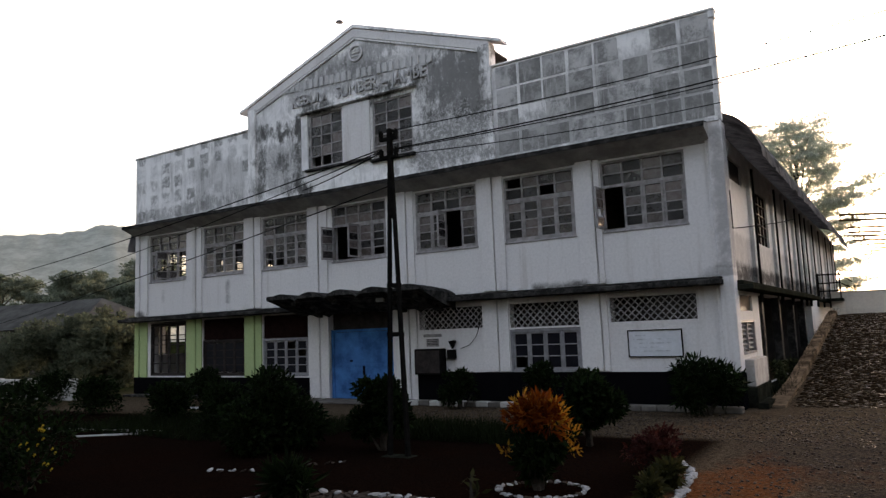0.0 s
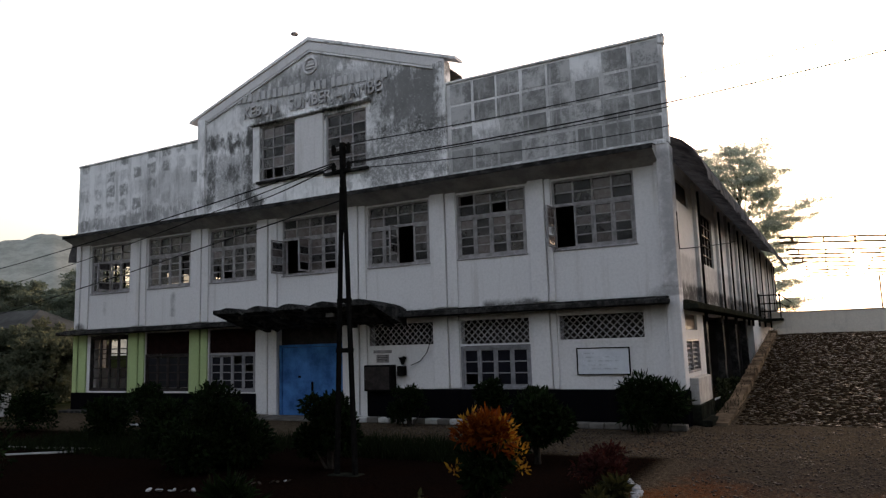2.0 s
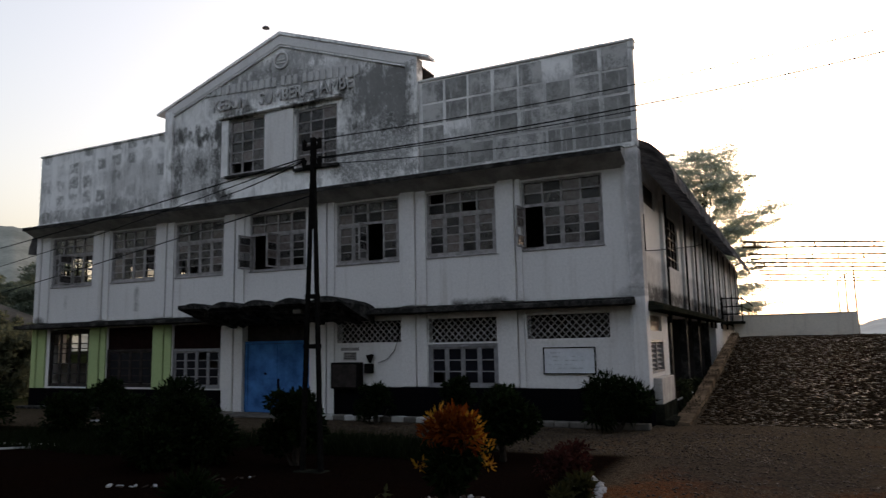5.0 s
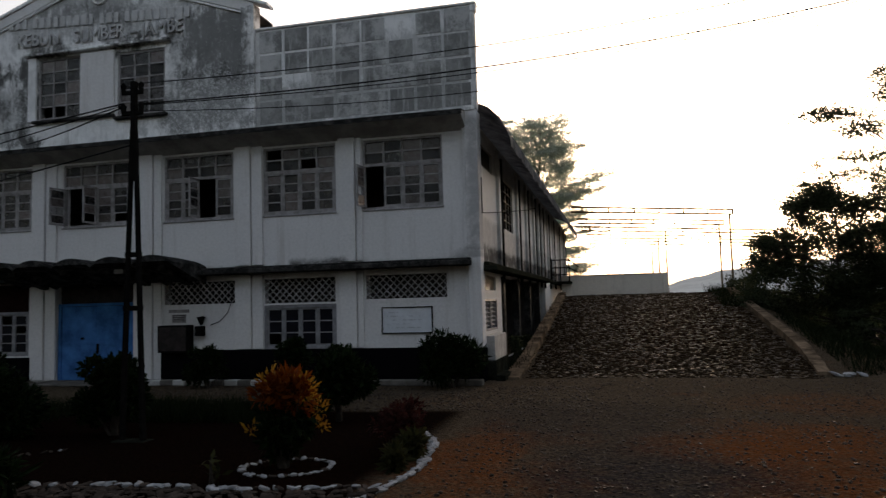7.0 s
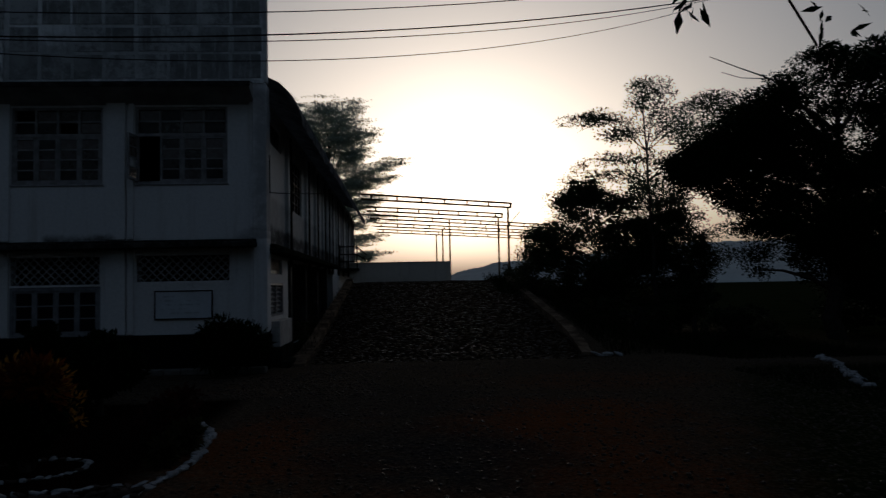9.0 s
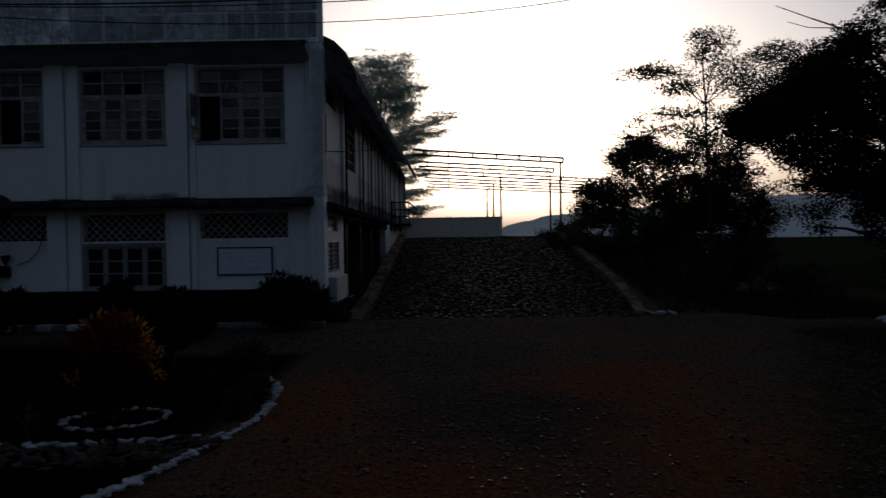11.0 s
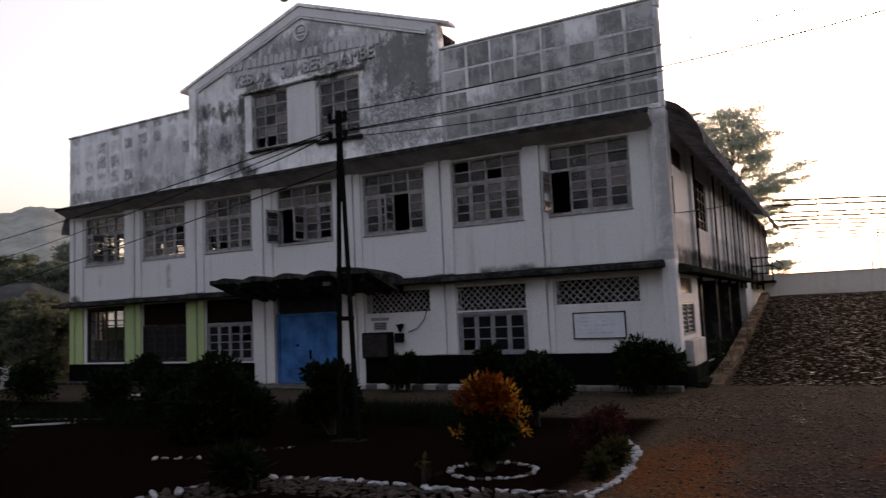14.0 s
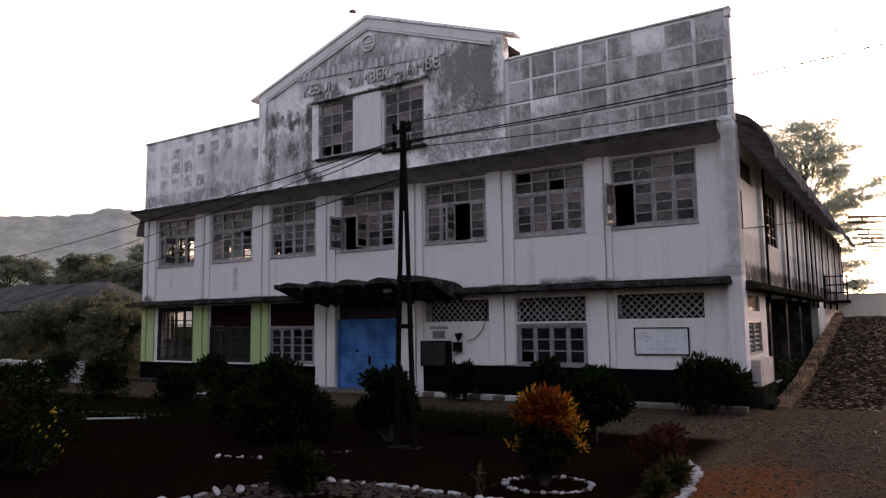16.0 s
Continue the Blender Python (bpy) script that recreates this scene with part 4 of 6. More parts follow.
def canopy_shell():
    """A thin shell of shallow scallops, dipping to the wall."""
    bm = bmesh.new()
    x0, x1, n, lobes = 8.82, 15.15, 80, 5
    rows = []
    for y, lift, thick in ((-1.65, 0.0, 0.06), (-1.3, -0.01, 0.16), (-0.7, -0.03, 0.34), (0.0, -0.08, 0.5)):
        top, low = [], []
        for i in range(n + 1):
            f = i / n
            z = 3.33 + 0.21 * abs(math.sin(math.pi * lobes * f)) ** 0.8 + lift
            if f < 0.05:
                z = 3.49 + lift
            top.append(bm.verts.new((x0 + (x1 - x0) * f, y, z)))
            low.append(bm.verts.new((x0 + (x1 - x0) * f, y, min(z - thick, 3.42 - thick + lift))))
        rows.append((top, low))
    for (t0, l0), (t1, l1) in zip(rows, rows[1:]):
        for i in range(n):
            bm.faces.new([t0[i], t0[i + 1], t1[i + 1], t1[i]])
            bm.faces.new([l0[i], l1[i], l1[i + 1], l0[i + 1]])
        for i in (0, n):
            bm.faces.new([t0[i], t1[i], l1[i], l0[i]])
    for t, l in (rows[0], rows[-1]):
        for i in range(n):
            bm.faces.new([t[i], l[i], l[i + 1], t[i + 1]])
    return bm


canopy = part("canopy", canopy_shell(), M_LEDGE, hall, "dark scalloped concrete entrance canopy", smooth=False)
for x in (9.75, 11.5, 13.3, 14.6):
    part("bracket", extrude_profile([(-1.35, 3.3), (-1.35, 3.12), (-0.02, 2.75), (-0.02, 3.0)], x - 0.11, x + 0.11, "x"), M_LEDGE, canopy)
for a, b in ((13.2, 13.5),):
    part("bracket_end", boxes(((a, -1.42, 3.08), (b, -1.34, 3.2)), bevel=0.01), M_CONC, canopy, "pale bracket end")

# ---- the long side: strips, ledge, louvre window, gallery columns, rail
for y in (3.15, 7.2, 9.8, 12.3, 14.0, 15.6, 18.4, 21.3, 24.9, 28.0, 29.8):
    part("side_pilaster", boxes(((XR, y - 0.22, 3.1), (XR + 0.1, y + 0.06, 6.6)), bevel=0.01), M_SIDE, hall)
    part("drain_pipe", rod(bmesh.new(), (XR + 0.1, y + 0.18, 2.6), (XR + 0.1, y + 0.18, 6.4), 0.05), M_IRON, hall)
part("side_ledge", boxes(((XR - 0.02, 0.2, 2.86), (XR + 0.42, 16.6, 3.0)), ((XR - 0.02, 0.24, 3.0), (XR + 0.2, 16.5, 3.1)), bevel=0.02), M_MOSS, hall, "dark mossy side ledge")
louvre = part("louvre_window", boxes(((XR - 0.1, 0.4, 1.26), (XR + 0.02, 0.48, 2.12)), ((XR - 0.1, 2.27, 1.26), (XR + 0.02, 2.35, 2.12)), ((XR - 0.1, 0.48, 1.26), (XR + 0.02, 2.27, 1.32)), ((XR - 0.1, 0.48, 2.06), (XR + 0.02, 2.27, 2.12)), ((XR - 0.08, 1.33, 1.32), (XR + 0.0, 1.41, 2.06))), M_FRAME, hall, "small louvred side window")
for j in range(6):
    m = Matrix.Translation((XR - 0.06, 1.375, 1.4 + 0.12 * j)) @ pose(0, 0, 0, 0, 40, 0)
    part("slat", boxes(((-0.03, -0.88, -0.008), (0.03, 0.88, 0.008)), m=m), M_FRAME, louvre)
gaps = [(3.88 + 0.61 * i, 4.43 + 0.61 * i, 4.38 + 0.315 * j, 4.66 + 0.315 * j) for i in range(4) for j in range(5)]
part("side_window", pierced((3.85, 6.3), (4.35, 5.95), 0.06, gaps, lambda u, v, d: (XR - 0.12 + d, u, v)), M_DARKWOOD, hall, "broken side window")
part("shutter", boxes(((XR - 0.12, 0.5, 5.73), (XR - 0.06, 2.3, 6.3)), bevel=0.008), M_DARKWOOD, hall)
part("shutter", boxes(((XR - 0.12, 0.45, 2.36), (XR - 0.06, 2.3, 2.76)), bevel=0.008), M_DARKWOOD, hall)
part("side_block", boxes(((XR, 0.4, 0.5), (XR + 0.26, 2.3, 1.16)), bevel=0.02), M_SOFFIT, hall, "pale block beside the side wall")
part("side_step", boxes(((XR, 0.3, 0.0), (XR + 0.3, 2.4, 0.5)), ((XR + 0.3, 0.1, 0.0), (XR + 0.55, 1.6, 0.16)), bevel=0.02), M_MOSS, hall, "dark mossy step beside the side wall")
# Thin black strip covering the pale wall foot below the gallery opening.
part("side_plinth", boxes(((XR, 2.42, -0.02), (XR + 0.02, 16.6, 0.3)), bevel=0.005), M_MOSS, hall, "black strip along the foot of the side wall")
for y in (3.7, 7.0, 10.3, 13.6):
    part("gallery_column", boxes(((XR - 0.22, y, 0.1), (XR + 0.02, y + 0.3, 2.86)), bevel=0.012), M_LEDGE, hall)
rail = bmesh.new()
for z in (3.35, 3.72, 4.13):
    rod(rail, (XR, 20.0, z), (XR + 0.95, 20.0, z), 0.03, sides=6)
    rod(rail, (XR + 0.95, 20.0, z), (XR + 0.95, 29.5, z), 0.03, sides=6)
for x in (XR + 0.05, XR + 0.5, XR + 0.95):
    rod(rail, (x, 20.0, 3.0), (x, 20.0, 4.2), 0.035, sides=6)
part("balcony_slab", boxes(((XR, 19.9, 2.86), (XR + 1.05, 29.6, 3.0)), bevel=0.02), M_MOSS, hall, "dark concrete slab of the rear balcony")
part("balcony_rail", rail, M_IRON, hall, "thin iron rail round the rear balcony")

# ---- roof: old corrugated sheets, bent down over the long sides


def roof_shell():
    bm = bmesh.new()
    half = [(24.0, 6.05), (23.98, 6.3), (23.86, 6.58), (23.66, 6.92), (23.42, 7.16), (23.0, 7.38), (21.0, 7.9), (11.25, 9.5)]
    prof = half + [(2 * 11.25 - x, z) for x, z in half[-2::-1]]
    ys = [0.14, 0.6, 1.0] + list(np.arange(1.5, DEEP + 0.6, 0.25))
    grid = []
    for k, y in enumerate(ys):
        row = []
        for x, z in prof:
            worn = 0.09 * noise.noise(Vector((x * 0.3, y * 1.7, 1))) if y > 1.2 else 0.0
            row.append(bm.verts.new((x + (worn if abs(x - 11.25) > 12.7 else 0), y, z + (0.045 if k % 2 else 0) + 0.05 * noise.noise(Vector((x, y * 0.8, 1))))))
        grid.append(row)
    for r0, r1 in zip(grid, grid[1:]):
        for i in range(len(prof) - 1):
            bm.faces.new([r0[i], r0[i + 1], r1[i + 1], r1[i]])
    bmesh.ops.solidify(bm, geom=bm.faces[:], thickness=0.05)
    return bm


part("roof", roof_shell(), M_ROOF, hall, "old grey corrugated roof bent over the side eaves")
part("finial_rod", rod(bmesh.new(), (9.98, 1.0, 9.2), (9.98, 1.0, 13.62), 0.005, sides=6), M_FRAME, hall)
part("finial_cap", rod(rod(bmesh.new(), (9.98, 1.0, 13.62), (9.98, 1.0, 13.68), 0.14, 0.1, 10), (9.98, 1.0, 13.68), (9.98, 1.0, 13.72), 0.05, 0.02, 8), M_FRAME, hall, "small grey cap above the ridge")

# ---------------------------------------------------------------- things on the building front


def notice_board():
    t = thing("notice_board", (21.1, -0.02, 1.27), "white notice board in a black frame on the wall", "notice board")
    a, b, z0, z1 = 20.4, 21.8, 1.27, 1.97
    part("board", boxes(((a + 0.02, -0.03, z0 + 0.02), (b - 0.02, -0.004, z1 - 0.02))), M_BOARDWHITE, t)
    part("frame", boxes(((a, -0.05, z0), (a + 0.025, -0.003, z1)), ((b - 0.025, -0.05, z0), (b, -0.003, z1)), ((a + 0.025, -0.05, z0), (b - 0.025, -0.003, z0 + 0.025)), ((a + 0.025, -0.05, z1 - 0.025), (b - 0.025, -0.003, z1))), M_IRON, t, "black frame")
    bars = bmesh.new()
    for i, (u0, u1) in enumerate(((0.15, 0.5), (0.15, 1.2), (0.15, 1.15), (0.15, 0.9), (0.15, 1.1))):
        box(bars, (a + u0, -0.034, z1 - 0.16 - 0.1 * i), (a + u1, -0.0305, z1 - 0.13 - 0.1 * i))
    part("writing", bars, M_PALEBLUE, t, "faint illegible lines")


notice_board()
cab = thing("meter_cabinet", (14.35, -0.12, 0.9), "dark metal cabinet fixed to the white wall", "cabinet")
part("body", boxes(((13.78, -0.32, 0.85), (14.75, -0.004, 1.62)), bevel=0.015), M_IRON, cab)
part("door", boxes(((13.83, -0.335, 0.9), (14.7, -0.322, 1.57)), bevel=0.006), M_DARKWOOD, cab)
plate = thing("sign_plate", (14.25, -0.01, 1.68), "small grey sign plate with illegible lines", "sign")
part("plate", boxes(((14.05, -0.03, 1.68), (14.5, -0.004, 1.92)), bevel=0.004), M_FRAME, plate)
part("writing", boxes(*[((14.09, -0.034, 1.73 + 0.05 * i), (14.46, -0.0305, 1.75 + 0.05 * i)) for i in range(4)]), M_DARKWOOD, plate)
plate2 = thing("sign_strip", (14.2, -0.01, 1.97), "narrow grey strip sign above the plate", "sign")
part("plate", boxes(((13.95, -0.03, 1.97), (14.6, -0.004, 2.06)), bevel=0.004), M_FRAME, plate2)
pennant = thing("wall_lamp", (15.05, -0.1, 1.62), "dark funnel-shaped wall lamp", "lamp")
part("shade", rod(bmesh.new(), (15.05, -0.12, 1.6), (15.05, -0.12, 1.84), 0.03, 0.13, 10), M_IRON, pennant)
part("arm", boxes(((15.03, -0.1, 1.82), (15.07, -0.004, 1.86))), M_IRON, pennant)
box2 = thing("switch_box", (14.98, -0.05, 1.35), "small dark switch box beside the cabinet", "box")
part("body", boxes(((14.86, -0.16, 1.3), (15.12, -0.004, 1.58)), bevel=0.01), M_IRON, box2)


def cable(name, points, r, label, parent=None):
    cu = bpy.data.curves.new(name, "CURVE")
    cu.dimensions, cu.bevel_depth, cu.bevel_resolution = "3D", r, 1
    s = cu.splines.new("POLY")
    s.points.add(len(points) - 1)
    for p, q in zip(s.points, points):
        p.co = (*q, 1)
    tmp = bpy.data.objects.new("tmp", cu)
    me = bpy.data.meshes.new_from_object(tmp)
    bpy.data.objects.remove(tmp)
    me.materials.clear()
    me.materials.append(M_WIRE)
    ob = new(name, me)
    if parent:
        return adopt(ob, parent)
    return tagged(ob, label, "cable", "overhead cables")


def sag(a, b, drop, n=24):
    a, b = Vector(a), Vector(b)
    return [tuple(a.lerp(b, i / n) - Vector((0, 0, 4 * drop * (i / n) * (1 - i / n)))) for i in range(n + 1)]


# ---------------------------------------------------------------- steel pole with its cables
PX, PY = 19.02, -8.3
pole = thing("utility_pole", (PX, PY, 0), "dark iron lattice utility pole with two splayed legs", "utility pole")
part("mast", boxes(((PX - 0.045, PY - 0.045, 4.2), (PX + 0.045, PY + 0.045, 5.8)), bevel=0.008), M_IRON, pole)
for s in (-1, 1):
    part("leg", rod(bmesh.new(), (PX + 0.19 * s, PY, 0.0), (PX + 0.03 * s, PY, 5.0), 0.055, 0.042, 6), M_IRON, pole)
for z, w in ((2.96, 0.14), (2.1, 0.17), (4.2, 0.07)):
    part("brace", boxes(((PX - w, PY - 0.03, z - 0.04), (PX + w, PY + 0.03, z + 0.04))), M_IRON, pole)
part("foot_plate", boxes(((PX - 0.3, PY - 0.15, -0.05), (PX + 0.3, PY + 0.15, 0.03)), bevel=0.02), M_MOSS, pole, "low concrete footing")
for z in (5.62, 5.28):
    part("cross_arm", boxes(((PX - 0.22, PY - 0.03, z - 0.03), (PX + 0.16, PY + 0.03, z + 0.03))), M_IRON, pole)
    for dx in (-0.2, 0.13):
        part("insulator", rod(rod(bmesh.new(), (PX + dx, PY, z), (PX + dx, PY, z + 0.13), 0.035, 0.05, 10), (PX + dx, PY, z + 0.13), (PX + dx, PY, z + 0.17), 0.03, 0.02, 10), M_IRON, pole)
for end, start, drop, rr in (((42.0, 0.0, 11.5), (PX + 0.13, PY, 5.76), 0.9, 0.009), ((42.0, 0.0, 11.0), (PX + 0.13, PY, 5.42), 0.9, 0.012), ((38.0, 3.0, 11.0), (PX + 0.13, PY, 5.4), 0.7, 0.009), ((34.0, 0.0, 9.0), (PX + 0.13, PY, 5.3), 0.7, 0.008),
                             ((-12.0, 0.0, 5.75), (PX - 0.2, PY, 5.45), 0.15, 0.013), ((-11.9, 0.0, 3.4), (PX - 0.05, PY, 4.75), 0.1, 0.012), ((9.6, -0.7, 7.1), (PX - 0.2, PY, 5.4), 0.05, 0.014),
                             ((-11.0, 1.0, 5.2), (PX - 0.2, PY, 5.42), 0.2, 0.01)):
    cable("overhead_cable", sag(start, end, drop), rr, "thin black overhead cable strung from the pole")
cable("wall_cable", [(16.0, -0.03, 2.75), (15.98, -0.04, 2.3), (15.85, -0.05, 1.95), (15.6, -0.05, 1.7), (15.3, -0.05, 1.6)], 0.012, "thin black cable hanging on the wall")
cable("side_cable", [(XR + 0.1, 0.0, 5.3), (XR + 0.1, 0.02, 4.36), (XR + 0.14, 1.2, 4.5), (XR + 0.16, 5.0, 4.98), (XR + 0.16, 9.0, 5.5), (XR + 0.16, 12.4, 6.0)], 0.014, "black cable along the side wall")

# ---------------------------------------------------------------- kerbs, bed borders and stones
STONES = []
for k in range(6):
    rng = np.random.default_rng(40 + k)
    v, f = rock(rng, 0.55 + 0.08 * k, 4, 8)
    STONES.append((v, f))
WHITE_STONES = [soup("stone", v, f, M_STONEWHITE, False) for v, f in STONES]
BROWN_STONES = [soup("stone", v, f, M_STONEBROWN, False) for v, f in STONES]


def row_of_stones(name, pts, size, label, jitter=0.03, closed=False, meshes=WHITE_STONES, rows=1, seed=1, gap=0.92, low=0.0, mixed=0.0):
    rng = np.random.default_rng(seed)
    pts = [Vector((*p, 0)) for p in pts]
    t = thing(name, (pts[0].x, pts[0].y, 0), label, "stone border")
    for level in range(rows):
        carry = rng.random() * size
        for a, b in zip(pts, pts[1:] + (pts[:1] if closed else [])):
            d = (b - a).length
            while carry < d:
                p = a.lerp(b, carry / d)
                s = size * (0.75 + 0.5 * rng.random())
                me = BROWN_STONES if mixed and rng.random() < mixed else meshes
                ob = new("stone", me[rng.integers(6)])
                ob.matrix_basis = Matrix.Translation((p.x + rng.normal() * jitter, p.y + rng.normal() * jitter, height(p.x, p.y) + low + size * (0.18 + 0.5 * level))) @ pose(0, 0, 0, rng.normal() * 12, rng.normal() * 12, rng.random() * 360) @ Matrix.Diagonal((s * (1.0 + 0.6 * rng.random()), s * (0.55 + 0.45 * rng.random()), s * (0.4 + 0.3 * rng.random()), 1))
                adopt(ob, t)
                carry += s * gap
            carry -= d
    return t


def arc_points(ctrl, n=24):
    """A smooth line through a few plan points."""
    out = []
    c = [Vector((*p, 0)) for p in ctrl]
    c = [c[0] * 2 - c[1]] + c + [c[-1] * 2 - c[-2]]
    for i in range(1, len(c) - 2):
        for k in range(n):
            t = k / n
            p0, p1, p2, p3 = c[i - 1:i + 3]
            q = 0.5 * ((2 * p1) + (p2 - p0) * t + (2 * p0 - 5 * p1 + 4 * p2 - p3) * t * t + (3 * p1 - p0 - 3 * p2 + p3) * t ** 3)
            out.append((q.x, q.y))
    return out + [tuple(c[-2][:2])]


row_of_stones("bed_border", arc_points([(23.45, -7.15), (23.82, -7.9), (24.03, -9.2), (24.03, -10.0), (23.84, -11.0), (23.5, -12.2), (23.1, -13.3), (22.4, -14.6)]), 0.11, "curved border of whitewashed stones round the flower bed", seed=3, gap=0.55, jitter=0.012, mixed=0.04)
EDGE = arc_points([(24.0, -10.7), (23.29, -10.87), (22.27, -10.98), (21.06, -11.0), (19.87, -11.24), (19.23, -11.83), (18.96, -12.75), (18.85, -13.8)], 6)
for k in range(6):
    line = [(x, y - 0.105 * k) if x > 20.2 else (x + 0.1 * k, y - 0.05 * k) for x, y in EDGE]
    row_of_stones("bed_edge", line, 0.12, "whitewashed top row of the stone bed edging" if k == 0 else "flat brown stones of the bed edging", seed=40 + k, gap=0.8, jitter=0.025, meshes=WHITE_STONES if k == 0 else BROWN_STONES, low=0.05 - 0.02 * k, mixed=0.45 if k == 0 else 0.0)
row_of_stones("plant_ring", [(22.36 + 0.58 * math.cos(a), -9.72 + 0.5 * math.sin(a)) for a in np.linspace(0, 2 * math.pi, 20)[:-1]], 0.075, "ring of whitewashed stones round the orange shrub", closed=True, seed=6, gap=0.75, mixed=0.3, jitter=0.012)
row_of_stones("stone_patch", [(16.7, -10.42), (17.1, -10.3), (17.55, -10.15)], 0.09, "small group of whitewashed stones", seed=7, gap=1.2, mixed=0.4)
row_of_stones("stone_patch", [(17.9, -9.6), (18.24, -9.28), (18.5, -9.0)], 0.08, "few whitewashed stones near the pole", seed=8, gap=1.6, mixed=0.5)
for pts, lab in ((((7.3, -8.15), (9.4, -7.8), (11.4, -7.42)), "thin pale concrete edging of the lawn"), (((10.0, -8.8), (10.6, -8.35), (11.2, -7.9)), "short slanting concrete edging of the lawn")):
    rim = thing("lawn_edging", (*pts[0], 0), lab, "edging")
    for (x0, y0), (x1, y1) in zip(pts, pts[1:]):
        ln = math.hypot(x1 - x0, y1 - y0)
        m = Matrix.Translation((x0, y0, 0)) @ pose(0, 0, 0, 0, 0, math.degrees(math.atan2(y1 - y0, x1 - x0)))
        part("edging_block", boxes(((0, -0.025, -0.05), (ln - 0.01, 0.025, 0.04)), bevel=0.01, m=m), M_KERB, rim)
row_of_stones("far_border", [(6.5, -3.4), (9.0, -3.2), (10.8, -3.1)], 0.16, "whitewashed border beside the office path", seed=11, gap=0.9)
row_of_stones("road_border", [(37.8, 1.2), (36.6, -1.4), (35.4, -3.8), (34.5, -5.8)], 0.2, "whitewashed stones along the road edge", seed=12, gap=1.3)
row_of_stones("ramp_foot_stones", [(31.4, 1.0), (31.8, 0.95), (32.2, 1.0)], 0.24, "pale stones at the foot of the ramp kerb", seed=13)

kerb = thing("kerb", (18.4, -0.85, 0), "painted kerb along the building, worn white and black", "kerb", kind="structure")
rng = np.random.default_rng(14)
for i in range(24):
    x = 13.9 + 0.39 * i
    bm = boxes(((x, -0.95 + 0.02 * rng.random(), 0.0), (x + 0.375, -0.66, 0.14 + 0.015 * rng.random())), bevel=0.02)
    part("kerb_block", bm, M_KERB if i % 2 == 0 and i < 10 else M_CONC, kerb)

# ---------------------------------------------------------------- ramp: cobbles and sloping kerbs
ramp = thing("ramp", (27.7, 0.7, 0), "cobbled ramp between sloping kerbs rising to the terrace", "ramp", kind="structure")


def slope_kerb(x0, x1, name, xb0, xb1, foot=RAMP_Y0 - 0.15):
    bm = bmesh.new()
    n = 60
    rows = []
    rng = np.random.default_rng(15)
    for i in range(n + 1):
        f = i / n
        y = foot + (RAMP_Y1 + 0.15 - foot) * f
        a, b = xb0 + (x0 - xb0) * min(1, f * 6), xb1 + (x1 - xb1) * min(1, f * 6)
        z = TOP * max(0, min(1, (y - RAMP_Y0) / (RAMP_Y1 - RAMP_Y0))) + 0.05 + 0.14 * min(1, f * 5) + 0.02 * rng.random()
        a, b = a + rng.normal() * 0.01, b + rng.normal() * 0.01
        rows.append([bm.verts.new(p) for p in ((a, y, z - 0.9), (a, y, z), (b, y, z), (b, y, z - 0.9))])
    for r0, r1 in zip(rows, rows[1:]):
        for i in range(4):
            bm.faces.new([r0[i], r0[(i + 1) % 4], r1[(i + 1) % 4], r1[i]])
    bm.faces.new(rows[0])
    bm.faces.new(rows[-1][::-1])
    return part(name, bm, M_KERBSTONE, ramp, "mossy sloping concrete kerb")


slope_kerb(23.72, 24.03, "ramp_kerb", 23.5, 23.95)
slope_kerb(31.38, 31.68, "ramp_kerb", 31.2, 31.5, 1.1)

COBBLE = [soup("cobble", v * (1, 1, 1), f, M_COBBLE, False) for v, f in [rock(np.random.default_rng(60 + k), 0.5, 4, 7) for k in range(6)]]
rng = np.random.default_rng(16)
spots = []
y = RAMP_Y0 + 0.05
while y < RAMP_Y1 + 0.2:
    step = 0.105
    x = RAMP_X0 + 0.12 + 0.1 * rng.random()
    while x < RAMP_X1 - 0.08:
        spots.append((x + rng.normal() * 0.03, y + rng.normal() * 0.035, 0.07 + 0.05 * rng.random()))
        x += 0.105 + 0.035 * rng.random()
    y += step
tilt = math.degrees(math.atan2(TOP, RAMP_Y1 - RAMP_Y0))
rest_v, rest_f, count = [], [], 0
for x, y, s in spots:
    m = Matrix.Translation((x, y, height(x, y) + 0.002)) @ pose(0, 0, 0, tilt + rng.normal() * 6, rng.normal() * 5, rng.normal() * 22) @ Matrix.Diagonal((s * (1.1 + 0.5 * rng.random()), s * 0.85, s * 0.75, 1))
    if y < 1.6 and count < 300:
        ob = new("cobble", COBBLE[rng.integers(6)])
        ob.matrix_basis = m
        adopt(ob, ramp)
        count += 1
    else:
        v, f = STONES[rng.integers(6)]
        base = len(rest_v)
        rest_v += [tuple(m @ Vector(p)) for p in v]
        rest_f += [tuple(base + i for i in q) for q in f]
ob = new("cobbles", soup("cobbles", rest_v, rest_f, M_COBBLES))
adopt(ob, ramp)
tagged(ob, kind="stuff")

